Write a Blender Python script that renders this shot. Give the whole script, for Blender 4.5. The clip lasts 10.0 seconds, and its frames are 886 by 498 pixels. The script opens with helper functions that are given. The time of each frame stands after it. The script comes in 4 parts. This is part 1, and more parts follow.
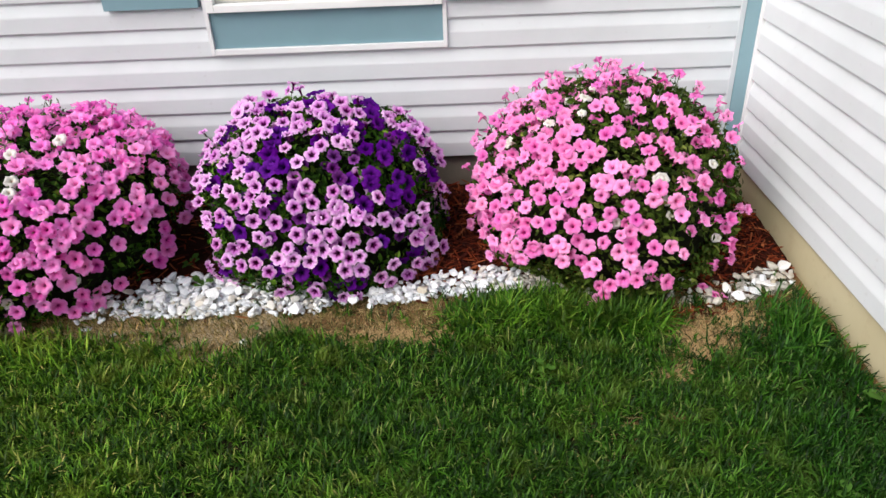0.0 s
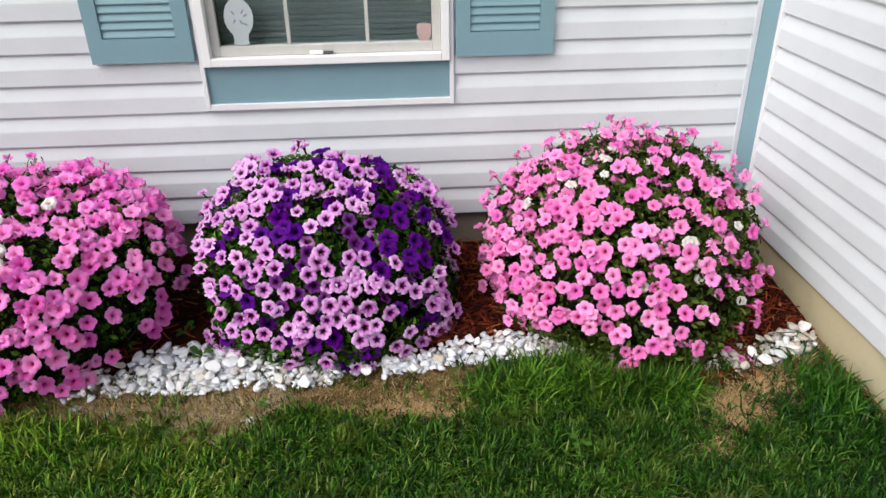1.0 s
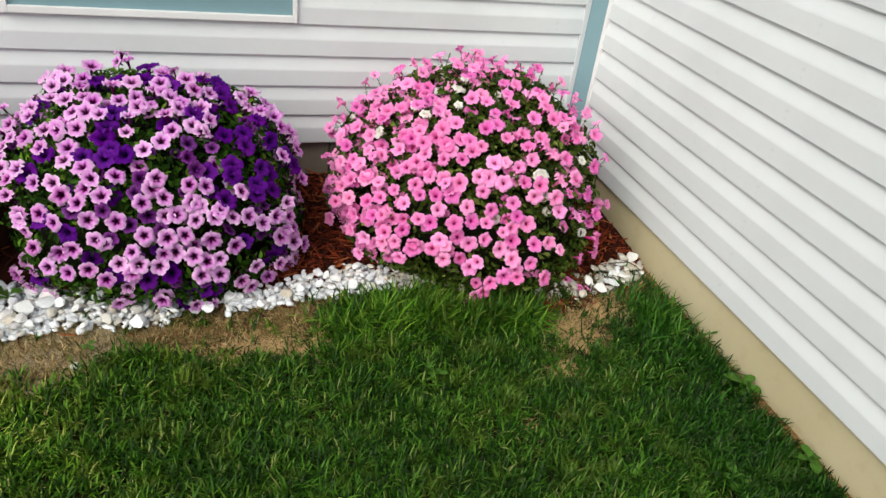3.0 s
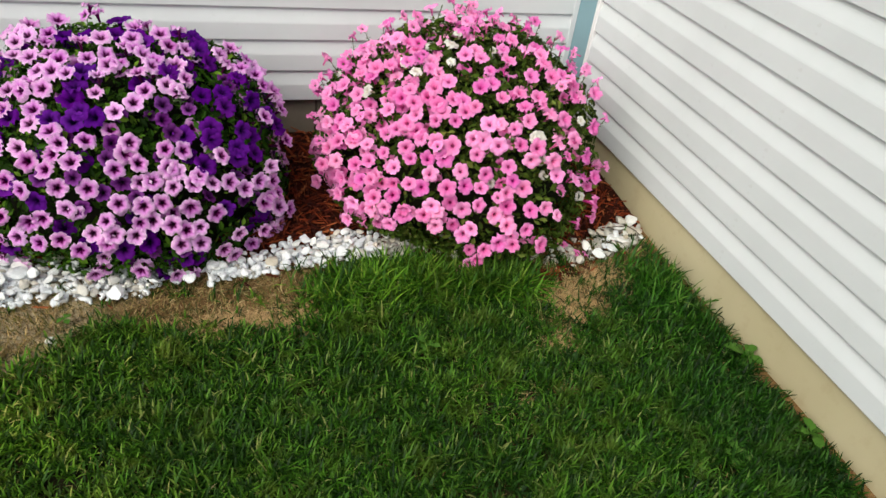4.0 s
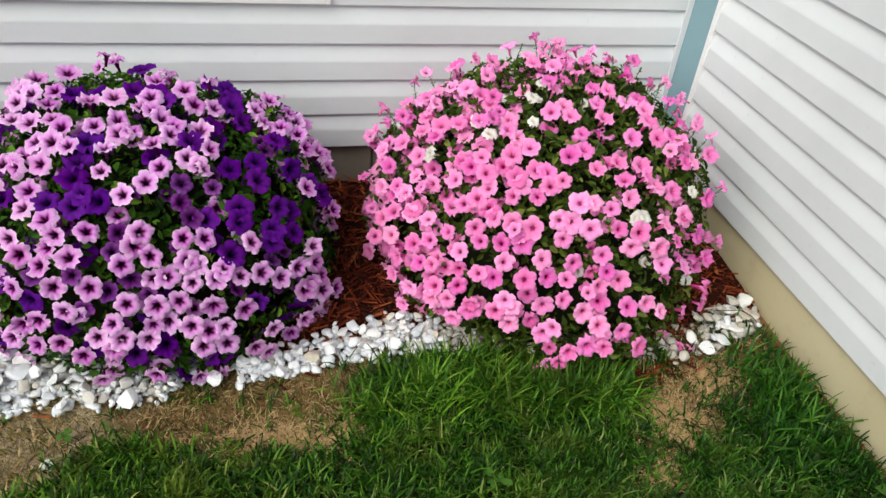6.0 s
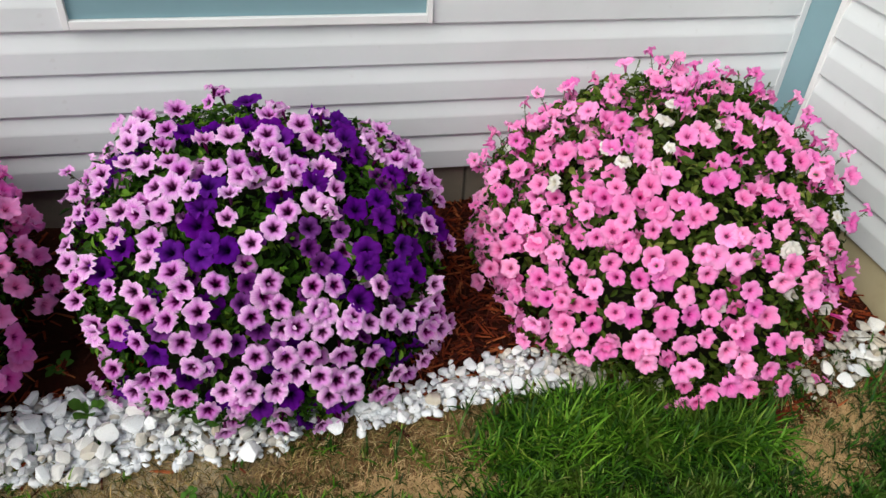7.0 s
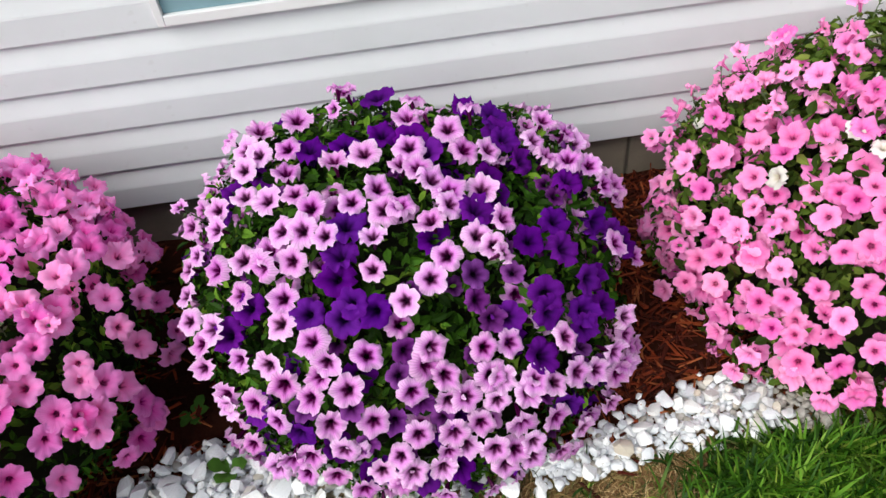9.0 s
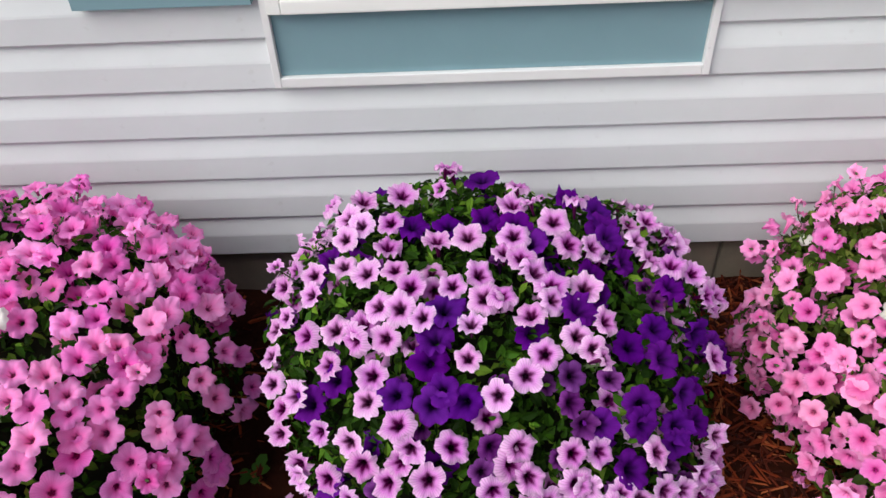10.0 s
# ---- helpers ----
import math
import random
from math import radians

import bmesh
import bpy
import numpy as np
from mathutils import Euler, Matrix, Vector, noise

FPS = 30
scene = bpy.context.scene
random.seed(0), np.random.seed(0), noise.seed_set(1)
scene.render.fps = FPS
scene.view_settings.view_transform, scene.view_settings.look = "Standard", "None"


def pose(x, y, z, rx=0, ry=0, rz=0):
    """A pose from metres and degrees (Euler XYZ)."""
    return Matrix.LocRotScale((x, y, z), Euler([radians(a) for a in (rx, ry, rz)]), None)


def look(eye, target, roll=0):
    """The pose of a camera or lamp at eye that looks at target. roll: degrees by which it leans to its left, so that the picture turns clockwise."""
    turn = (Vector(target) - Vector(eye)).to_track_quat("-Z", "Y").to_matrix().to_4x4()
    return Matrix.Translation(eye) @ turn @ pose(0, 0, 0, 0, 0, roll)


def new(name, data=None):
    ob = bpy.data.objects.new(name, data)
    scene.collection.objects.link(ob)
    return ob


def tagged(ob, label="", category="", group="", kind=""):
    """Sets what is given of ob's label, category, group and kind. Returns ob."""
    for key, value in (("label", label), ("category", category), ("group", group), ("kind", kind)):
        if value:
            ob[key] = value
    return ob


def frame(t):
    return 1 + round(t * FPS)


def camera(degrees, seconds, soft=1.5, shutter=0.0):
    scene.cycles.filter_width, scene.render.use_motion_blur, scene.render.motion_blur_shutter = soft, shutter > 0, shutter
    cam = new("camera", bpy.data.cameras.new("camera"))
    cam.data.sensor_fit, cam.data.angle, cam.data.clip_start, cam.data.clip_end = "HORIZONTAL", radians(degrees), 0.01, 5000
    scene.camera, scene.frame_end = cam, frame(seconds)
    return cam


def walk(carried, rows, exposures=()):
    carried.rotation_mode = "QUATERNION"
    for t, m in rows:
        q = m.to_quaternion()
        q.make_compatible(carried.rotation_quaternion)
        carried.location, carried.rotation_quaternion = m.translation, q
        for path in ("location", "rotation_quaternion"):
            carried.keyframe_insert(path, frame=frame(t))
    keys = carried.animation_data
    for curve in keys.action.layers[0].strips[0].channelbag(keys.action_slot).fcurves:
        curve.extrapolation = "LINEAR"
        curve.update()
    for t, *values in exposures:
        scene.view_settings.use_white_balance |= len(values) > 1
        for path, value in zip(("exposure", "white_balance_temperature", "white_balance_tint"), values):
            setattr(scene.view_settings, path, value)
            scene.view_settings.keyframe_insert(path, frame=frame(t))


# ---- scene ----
cam = camera(62.67, 10.0)
PATH = [
    (0, (-1.3663, -3.1569, 1.5843), (-1.4042, -1.4446, 0.5516), -2.58),
    (0.2, (-1.3921, -3.1068, 1.5970), (-1.4167, -1.3867, 0.5767), -0.54),
    (0.3, (-1.4071, -3.0850, 1.6081), (-1.4560, -1.3717, 0.5775), -1.02),
    (0.5, (-1.4463, -3.0390, 1.6238), (-1.5737, -1.3285, 0.5952), -1.50),
    (0.7, (-1.5007, -3.0208, 1.6224), (-1.5566, -1.2849, 0.6307), 0.19),
    (0.8, (-1.5324, -3.0141, 1.6172), (-1.5309, -1.2539, 0.6676), 0.62),
    (1, (-1.5952, -2.9975, 1.6097), (-1.4991, -1.2362, 0.6671), -0.97),
    (1.2, (-1.6355, -2.9938, 1.6102), (-1.5189, -1.2216, 0.6906), -1.59),
    (1.3, (-1.6514, -2.9896, 1.6115), (-1.5084, -1.2125, 0.7051), -1.39),
    (1.5, (-1.6804, -2.9849, 1.6045), (-1.4168, -1.2169, 0.7074), 1.07),
    (1.7, (-1.6949, -2.9791, 1.5942), (-1.3560, -1.2620, 0.6262), 2.12),
    (1.8, (-1.6982, -2.9696, 1.5879), (-1.3275, -1.2867, 0.5729), 3.35),
    (2, (-1.7007, -2.9569, 1.5754), (-1.2797, -1.2997, 0.5379), 4.29),
    (2.2, (-1.7060, -2.9382, 1.5696), (-1.2538, -1.3005, 0.5144), 4.03),
    (2.3, (-1.7082, -2.9280, 1.5731), (-1.2625, -1.2932, 0.5107), 4.07),
    (2.5, (-1.7065, -2.9157, 1.5694), (-1.2306, -1.2907, 0.5050), 5.33),
    (2.7, (-1.7084, -2.9190, 1.5583), (-1.1815, -1.3005, 0.5082), 6.06),
    (2.8, (-1.7069, -2.9232, 1.5495), (-1.1547, -1.3153, 0.4961), 7.04),
    (3, (-1.7086, -2.9300, 1.5380), (-1.1252, -1.3354, 0.4811), 7.80),
    (3.2, (-1.7224, -2.9222, 1.5462), (-1.1209, -1.3490, 0.4677), 9.01),
    (4.3, (-1.6321, -2.7478, 1.5113), (-1.0491, -1.2428, 0.3301), 6.51),
    (4.5, (-1.5972, -2.6905, 1.5059), (-1.0656, -1.1728, 0.3168), 2.86),
    (4.7, (-1.5588, -2.6296, 1.5048), (-1.0624, -1.0955, 0.3216), -0.23),
    (5, (-1.5083, -2.5420, 1.5098), (-1.0156, -0.9973, 0.3388), 0.29),
    (5.2, (-1.4851, -2.5009, 1.5154), (-1.0033, -0.9628, 0.3313), 0.80),
    (5.5, (-1.4791, -2.4318, 1.5116), (-0.9655, -0.9062, 0.3247), 2.91),
    (5.7, (-1.5045, -2.3887, 1.5120), (-1.0192, -0.8787, 0.2937), 5.30),
    (5.8, (-1.5206, -2.3669, 1.5142), (-1.0477, -0.8609, 0.2860), 6.06),
    (6, (-1.5604, -2.3148, 1.5106), (-1.1359, -0.7784, 0.3026), 6.18),
    (6.2, (-1.6111, -2.2604, 1.5050), (-1.2070, -0.6940, 0.3289), 6.42),
    (7.3, (-1.8359, -2.0553, 1.5152), (-1.4698, -0.5498, 0.2506), 2.91),
    (7.5, (-1.8504, -2.0198, 1.5043), (-1.4978, -0.5336, 0.2133), 2.08),
    (7.7, (-1.8582, -1.9804, 1.4941), (-1.6017, -0.4957, 0.1787), -0.90),
    (8, (-1.8699, -1.8976, 1.4843), (-1.6740, -0.4031, 0.1698), -2.73),
    (8.3, (-1.8644, -1.7993, 1.4699), (-1.6780, -0.2957, 0.1645), -3.97),
    (8.5, (-1.8607, -1.7473, 1.4684), (-1.7267, -0.2699, 0.1270), -4.67),
    (8.8, (-1.8609, -1.6953, 1.4631), (-1.7808, -0.2570, 0.0757), -5.72),
    (9, (-1.8667, -1.6610, 1.4638), (-1.8122, -0.2294, 0.0683), -6.80),
    (9.2, (-1.8709, -1.6454, 1.4696), (-1.8059, -0.2094, 0.0791), -6.34),
    (9.5, (-1.9004, -1.6187, 1.4737), (-1.8543, -0.1425, 0.1251), -5.58),
    (9.7, (-1.9204, -1.6139, 1.4813), (-1.9494, -0.1031, 0.1710), -5.41),
    (10, (-1.9567, -1.6076, 1.4925), (-2.0156, -0.0581, 0.2294), -2.87),
]
TONE = [(0.0, 0.04, 6400, 10), (0.5, 0.09, 6300, 9), (1.0, -0.05, 6300, 10), (1.5, -0.18, 6350, 10), (1.7, -0.28, 6400, 9), (2.0, -0.18, 6450, 7), (2.5, -0.13, 6550, 5), (4.5, -0.16, 6650, 3), (5.5, -0.02, 6600, 3), (5.8, -0.16, 6500, 4), (6.2, -0.16, 6450, 4), (7.3, -0.28, 6450, 5), (7.5, -0.09, 6450, 5), (8.5, 0.02, 6350, 6), (9.5, 0.01, 6350, 6), (9.8, -0.06, 6350, 7), (10.0, -0.21, 6350, 8)]
walk(cam, [(t, look(eye, target, roll)) for t, eye, target, roll in PATH], TONE)

# ---- world and light ----
world = bpy.data.worlds.new("world")
scene.world = world
world.use_nodes = True
wn = world.node_tree.nodes
sky = wn.new("ShaderNodeTexSky")
sky.sky_type, sky.sun_disc = 'NISHITA', False
SUN_EL, SUN_AZ = 43.5, 231.0          # degrees; azimuth clockwise from +y
sky.sun_elevation, sky.sun_rotation = radians(SUN_EL), radians(SUN_AZ)
sky.dust_density, sky.ozone_density = 2.8, 0.8
world.node_tree.links.new(sky.outputs[0], wn["Background"].inputs[0])
wn["Background"].inputs[1].default_value = 0.115
sun = new("sun", bpy.data.lights.new("sun", 'SUN'))
sun.data.energy, sun.data.angle, sun.data.color = 3.3, radians(60), (1.0, 0.975, 0.94)
_a, _e = radians(SUN_AZ), radians(SUN_EL)
sun.matrix_world = look((0, 0, 0), (-math.sin(_a) * math.cos(_e), -math.cos(_a) * math.cos(_e), -math.sin(_e)))
tagged(sun, "soft daylight through high cloud", "sun", kind="structure")

rng = np.random.default_rng(7)
rnd = random.Random(11)


# ---- materials ----
class Mat:
    """Small wrapper to lay out shader nodes."""

    def __init__(self, name, rough=0.6, spec=0.4):
        self.m = bpy.data.materials.new(name)
        self.m.use_nodes = True
        self.t = self.m.node_tree
        self.b = self.t.nodes["Principled BSDF"]
        self.b.inputs["Roughness"].default_value = rough
        self.b.inputs["Specular IOR Level"].default_value = spec

    def n(self, kind, **values):
        node = self.t.nodes.new(kind)
        for key, value in values.items():
            node.inputs[key.replace("_", " ")].default_value = value
        return node

    def link(self, a, b):
        self.t.links.new(a, b)

    def ramp(self, fac, *stops):
        r = self.t.nodes.new("ShaderNodeValToRGB")
        e = r.color_ramp.elements
        while len(e) < len(stops):
            e.new(0.5)
        for el, (p, c) in zip(e, stops):
            el.position, el.color = p, (*c, 1)
        self.link(fac, r.inputs[0])
        return r.outputs[0]

    def noise(self, scale, detail=4.0, rough=0.55, vec=None, coord="Object"):
        n = self.n("ShaderNodeTexNoise", Scale=scale, Detail=detail, Roughness=rough)
        if vec is None:
            vec = self.t.nodes.new("ShaderNodeTexCoord").outputs[coord]
        self.link(vec, n.inputs["Vector"])
        return n.outputs["Fac"]

    def stretched(self, sx, sy, sz, coord="Object"):
        mp = self.t.nodes.new("ShaderNodeMapping")
        mp.inputs["Scale"].default_value = (sx, sy, sz)
        self.link(self.t.nodes.new("ShaderNodeTexCoord").outputs[coord], mp.inputs["Vector"])
        return mp.outputs[0]

    def math(self, op, a, b=None):
        n = self.t.nodes.new("ShaderNodeMath")
        n.operation = op
        for i, v in enumerate((a, b)):
            if v is None:
                continue
            if isinstance(v, (int, float)):
                n.inputs[i].default_value = v
            else:
                self.link(v, n.inputs[i])
        return n.outputs[0]

    def mix(self, fac, a, b, blend='MIX'):
        n = self.t.nodes.new("ShaderNodeMix")
        n.data_type, n.blend_type = 'RGBA', blend
        for sock, v in ((n.inputs[0], fac), (n.inputs[6], a), (n.inputs[7], b)):
            if isinstance(v, (int, float)):
                sock.default_value = v
            elif isinstance(v, tuple):
                sock.default_value = (*v, 1)
            else:
                self.link(v, sock)
        return n.outputs[2]

    def colour(self, c):
        if isinstance(c, tuple):
            self.b.inputs["Base Color"].default_value = (*c, 1)
        else:
            self.link(c, self.b.inputs["Base Color"])
        return self

    def bump(self, height, strength=0.3, distance=0.01):
        n = self.n("ShaderNodeBump", Strength=strength, Distance=distance)
        self.link(height, n.inputs["Height"])
        self.link(n.outputs[0], self.b.inputs["Normal"])
        return self

    def island(self):
        return self.t.nodes.new("ShaderNodeNewGeometry").outputs["Random Per Island"]

    def obj_random(self):
        return self.t.nodes.new("ShaderNodeObjectInfo").outputs["Random"]

    def leafy(self, amount, c):
        """Lets some light through thin petals and leaves."""
        tr = self.t.nodes.new("ShaderNodeBsdfTranslucent")
        mx = self.t.nodes.new("ShaderNodeMixShader")
        mx.inputs[0].default_value = amount
        self.link(c, tr.inputs[0])
        self.link(self.b.outputs[0], mx.inputs[1])
        self.link(tr.outputs[0], mx.inputs[2])
        self.link(mx.outputs[0], self.t.nodes["Material Output"].inputs[0])
        return self


def vinyl(name, c, grime):
    m = Mat(name, 0.42, 0.35)
    grain = m.noise(1.0, 3, 0.6, m.stretched(6, 90, 140))
    wash = m.noise(2.3, 5, 0.6)
    spots = m.noise(38, 2, 0.5)
    col = m.mix(m.ramp(wash, (0.35, (0, 0, 0)), (0.75, (1, 1, 1))), c, tuple(v * 0.9 for v in c))
    col = m.mix(m.ramp(spots, (0.68, (0, 0, 0)), (0.78, (grime, grime, grime))), col, (0.35, 0.33, 0.3))
    rough = m.n("ShaderNodeMapRange", To_Min=0.36, To_Max=0.55)
    m.link(wash, rough.inputs[0])
    m.link(rough.outputs[0], m.b.inputs["Roughness"])
    return m.colour(col).bump(grain, 0.12, 0.002).m


SIDING = vinyl("white_vinyl_siding", (0.70, 0.725, 0.74), 0.12)
WHITE_TRIM = vinyl("white_vinyl_trim", (0.82, 0.82, 0.82), 0.25)
BLUE_TRIM = vinyl("slate_blue_vinyl", (0.215, 0.35, 0.395), 0.1)
FRAME_WHITE = vinyl("bright_white_window_vinyl", (0.90, 0.90, 0.88), 0.15)


def plain(name, c, rough=0.6, scale=30.0, vary=0.25, bump=0.15, spec=0.4):
    m = Mat(name, rough, spec)
    n1, n2 = m.noise(scale), m.noise(scale * 0.13, 3)
    col = m.mix(n1, tuple(v * (1 - vary) for v in c), tuple(min(1, v * (1 + vary)) for v in c))
    col = m.mix(m.ramp(n2, (0.4, (0, 0, 0)), (0.7, (0.5, 0.5, 0.5))), col, tuple(v * 0.75 for v in c))
    return m.colour(col).bump(n1, bump, 0.004).m


def painted_concrete():
    m = Mat("beige_painted_concrete", 0.75, 0.25)
    big, fine, mid = m.noise(1.6, 5), m.noise(160, 3, 0.7), m.noise(14, 4)
    col = m.mix(m.ramp(big, (0.3, (0, 0, 0)), (0.7, (1, 1, 1))), (0.46, 0.40, 0.24), (0.55, 0.485, 0.315))
    col = m.mix(m.ramp(mid, (0.55, (0, 0, 0)), (0.75, (0.5, 0.5, 0.5))), col, (0.42, 0.33, 0.2))
    col = m.mix(m.ramp(fine, (0.7, (0, 0, 0)), (0.78, (0.8, 0.8, 0.8))), col, (0.2, 0.17, 0.12))
    return m.colour(col).bump(fine, 0.25, 0.003).m


def block_material():
    m = Mat("grey_concrete_block", 0.9, 0.2)
    fine, mid = m.noise(220, 3, 0.7), m.noise(12, 5)
    col = m.mix(mid, (0.17, 0.15, 0.115), (0.30, 0.265, 0.20))
    col = m.mix(m.ramp(fine, (0.6, (0, 0, 0)), (0.75, (0.6, 0.6, 0.6))), col, (0.12, 0.11, 0.1))
    return m.colour(col).bump(fine, 0.5, 0.004).m


def soil_material():
    m = Mat("dry_soil_and_thatch", 0.95, 0.1)
    a, b, c = m.noise(2.2, 5), m.noise(45, 5, 0.7), m.noise(260, 3, 0.7)
    col = m.mix(m.ramp(b, (0.35, (0, 0, 0)), (0.7, (1, 1, 1))), (0.105, 0.050, 0.020), (0.34, 0.20, 0.085))
    col = m.mix(m.ramp(c, (0.5, (0, 0, 0)), (0.72, (0.7, 0.7, 0.7))), col, (0.50, 0.34, 0.16))
    col = m.mix(m.ramp(a, (0.4, (0, 0, 0)), (0.7, (0.45, 0.45, 0.45))), col, (0.17, 0.085, 0.042))
    spot = m.t.nodes.new("ShaderNodeSeparateXYZ")
    m.link(m.t.nodes.new("ShaderNodeTexCoord").outputs["Object"], spot.inputs[0])
    sandy = m.math('ADD', m.math('MULTIPLY', spot.outputs[0], -1.4), m.math('MULTIPLY', m.noise(7, 4), 0.8))
    col = m.mix(m.ramp(m.math('SUBTRACT', sandy, 2.45), (0.60, (0, 0, 0)), (0.90, (0.85, 0.85, 0.85))), col, (0.56, 0.48, 0.33))
    return m.colour(col).bump(c, 0.7, 0.008).m


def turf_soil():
    # Dark thatch, made darker still in place of shade between the blades.
    m = Mat("shade_dark_turf_soil", 0.95, 0.05)
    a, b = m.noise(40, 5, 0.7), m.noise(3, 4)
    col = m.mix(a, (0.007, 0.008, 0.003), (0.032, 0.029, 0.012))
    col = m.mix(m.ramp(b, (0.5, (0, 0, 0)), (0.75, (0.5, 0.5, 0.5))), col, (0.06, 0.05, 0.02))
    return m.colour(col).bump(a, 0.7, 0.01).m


TURF_SOIL = turf_soil()


def far_lawn():
    m = Mat("distant_mown_grass", 0.9, 0.05)
    a, b, c = m.noise(55, 4, 0.7), m.noise(3, 4), m.noise(0.35, 3)
    col = m.mix(m.ramp(a, (0.35, (0, 0, 0)), (0.65, (1, 1, 1))), (0.014, 0.048, 0.004), (0.065, 0.13, 0.014))
    col = m.mix(m.ramp(b, (0.45, (0, 0, 0)), (0.7, (0.6, 0.6, 0.6))), col, (0.030, 0.066, 0.006))
    col = m.mix(m.ramp(c, (0.45, (0, 0, 0)), (0.7, (0.4, 0.4, 0.4))), col, (0.09, 0.12, 0.02))
    return m.colour(col).bump(a, 0.8, 0.02).m


FAR_LAWN = far_lawn()


def grass_material(name, *stops):
    m = Mat(name, 0.5, 0.16)
    col = m.ramp(m.island(), *stops)
    patch, fleck = m.noise(3.0, 4), m.noise(11, 3)
    col = m.mix(m.ramp(patch, (0.40, (0, 0, 0)), (0.66, (0.55, 0.55, 0.55))), col, (0.009, 0.033, 0.003))
    col = m.mix(m.ramp(fleck, (0.52, (0, 0, 0)), (0.70, (0.45, 0.45, 0.45))), col, (0.12, 0.185, 0.022))
    # Paler to the left, darker green toward the wing, broken by noise.
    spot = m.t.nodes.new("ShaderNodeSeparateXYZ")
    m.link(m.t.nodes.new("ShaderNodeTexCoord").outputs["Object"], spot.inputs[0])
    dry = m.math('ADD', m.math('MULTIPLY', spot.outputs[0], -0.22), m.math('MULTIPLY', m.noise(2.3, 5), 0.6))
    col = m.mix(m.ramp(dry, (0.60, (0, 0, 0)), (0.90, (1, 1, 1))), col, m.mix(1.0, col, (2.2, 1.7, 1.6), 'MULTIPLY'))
    wing_side = m.math('ADD', m.math('ADD', spot.outputs[0], 1.0), m.math('MULTIPLY', m.noise(3.1, 4), 0.5))
    col = m.mix(m.ramp(wing_side, (0.55, (0, 0, 0)), (0.95, (1, 1, 1))), col, m.mix(1.0, col, (0.52, 0.70, 0.70), 'MULTIPLY'))
    m.colour(col)
    return m.leafy(0.12, col).m


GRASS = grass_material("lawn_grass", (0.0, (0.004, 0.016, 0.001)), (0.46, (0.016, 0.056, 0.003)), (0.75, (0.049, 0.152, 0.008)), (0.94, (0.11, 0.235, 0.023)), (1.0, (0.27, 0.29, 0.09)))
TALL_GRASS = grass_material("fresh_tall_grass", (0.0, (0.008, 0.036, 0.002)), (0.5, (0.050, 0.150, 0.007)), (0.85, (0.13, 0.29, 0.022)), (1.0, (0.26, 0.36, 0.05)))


def thatch_material():
    m = Mat("dead_grass", 0.8, 0.15)
    return m.colour(m.ramp(m.island(), (0.0, (0.08, 0.042, 0.017)), (0.5, (0.29, 0.185, 0.075)), (0.82, (0.48, 0.33, 0.15)), (1.0, (0.74, 0.57, 0.31)))).m


THATCH = thatch_material()
STRAW = plain("pale_straw", (0.52, 0.34, 0.16), 0.8, 40, 0.5, 0.1, 0.15)
BARK = plain("grey_brown_bark", (0.09, 0.065, 0.045), 0.9, 90, 0.5, 0.4, 0.1)


def mulch_material():
    m = Mat("red_dyed_mulch", 0.85, 0.2)
    col = m.ramp(m.island(), (0.0, (0.020, 0.004, 0.002)), (0.45, (0.095, 0.013, 0.004)), (0.8, (0.30, 0.046, 0.010)), (1.0, (0.48, 0.15, 0.05)))
    grain = m.noise(1.0, 4, 0.6, m.stretched(300, 300, 90))
    return m.colour(m.mix(grain, m.mix(0.5, col, (0.05, 0.012, 0.006)), col)).bump(grain, 0.5, 0.004).m


MULCH = mulch_material()
# Base sheet darkened in place of the shade between the chips.
MULCH_BASE = plain("mulch_base_shade_dark", (0.028, 0.007, 0.003), 0.95, 70, 0.6, 0.8, 0.1)


def stone_material(name="white_marble_chip", soil=0.0):
    m = Mat(name, 0.55, 0.4)
    r = m.obj_random()
    vein = m.noise(40, 6, 0.65)
    body = m.ramp(r, (0.0, (0.58, 0.61, 0.64)), (0.18, (0.80, 0.82, 0.84)), (0.6, (0.90, 0.91, 0.91)), (0.9, (0.80, 0.77, 0.70)), (1.0, (0.55, 0.47, 0.35)))
    col = m.mix(m.ramp(vein, (0.5, (0, 0, 0)), (0.68, (0.5, 0.5, 0.5))), body, (0.42, 0.46, 0.52))
    dirt = m.noise(16, 3)
    col = m.mix(m.ramp(dirt, (0.58, (0, 0, 0)), (0.75, (0.55, 0.55, 0.55))), col, (0.36, 0.28, 0.18))
    if soil:
        col = m.mix(m.ramp(m.noise(30, 4), (0.3, (soil * 0.5, soil * 0.5, soil * 0.5)), (0.6, (soil, soil, soil))), col, (0.33, 0.27, 0.17))
    return m.colour(col).bump(m.noise(120, 3), 0.3, 0.003).m


STONE = stone_material()
SOILED_STONE = stone_material("soil_stained_marble_chip", 0.7)


def leaf_material(name, dark, mid, light):
    m = Mat(name, 0.55, 0.09)
    col = m.ramp(m.island(), (0.0, dark), (0.5, tuple(v * 0.72 for v in mid)), (0.8, tuple(v * 1.5 for v in mid)), (1.0, light))
    col = m.mix(m.math('MULTIPLY', m.noise(60, 3), 0.5), col, tuple(v * 0.6 for v in mid))
    m.colour(col)
    return m.leafy(0.14, col).m


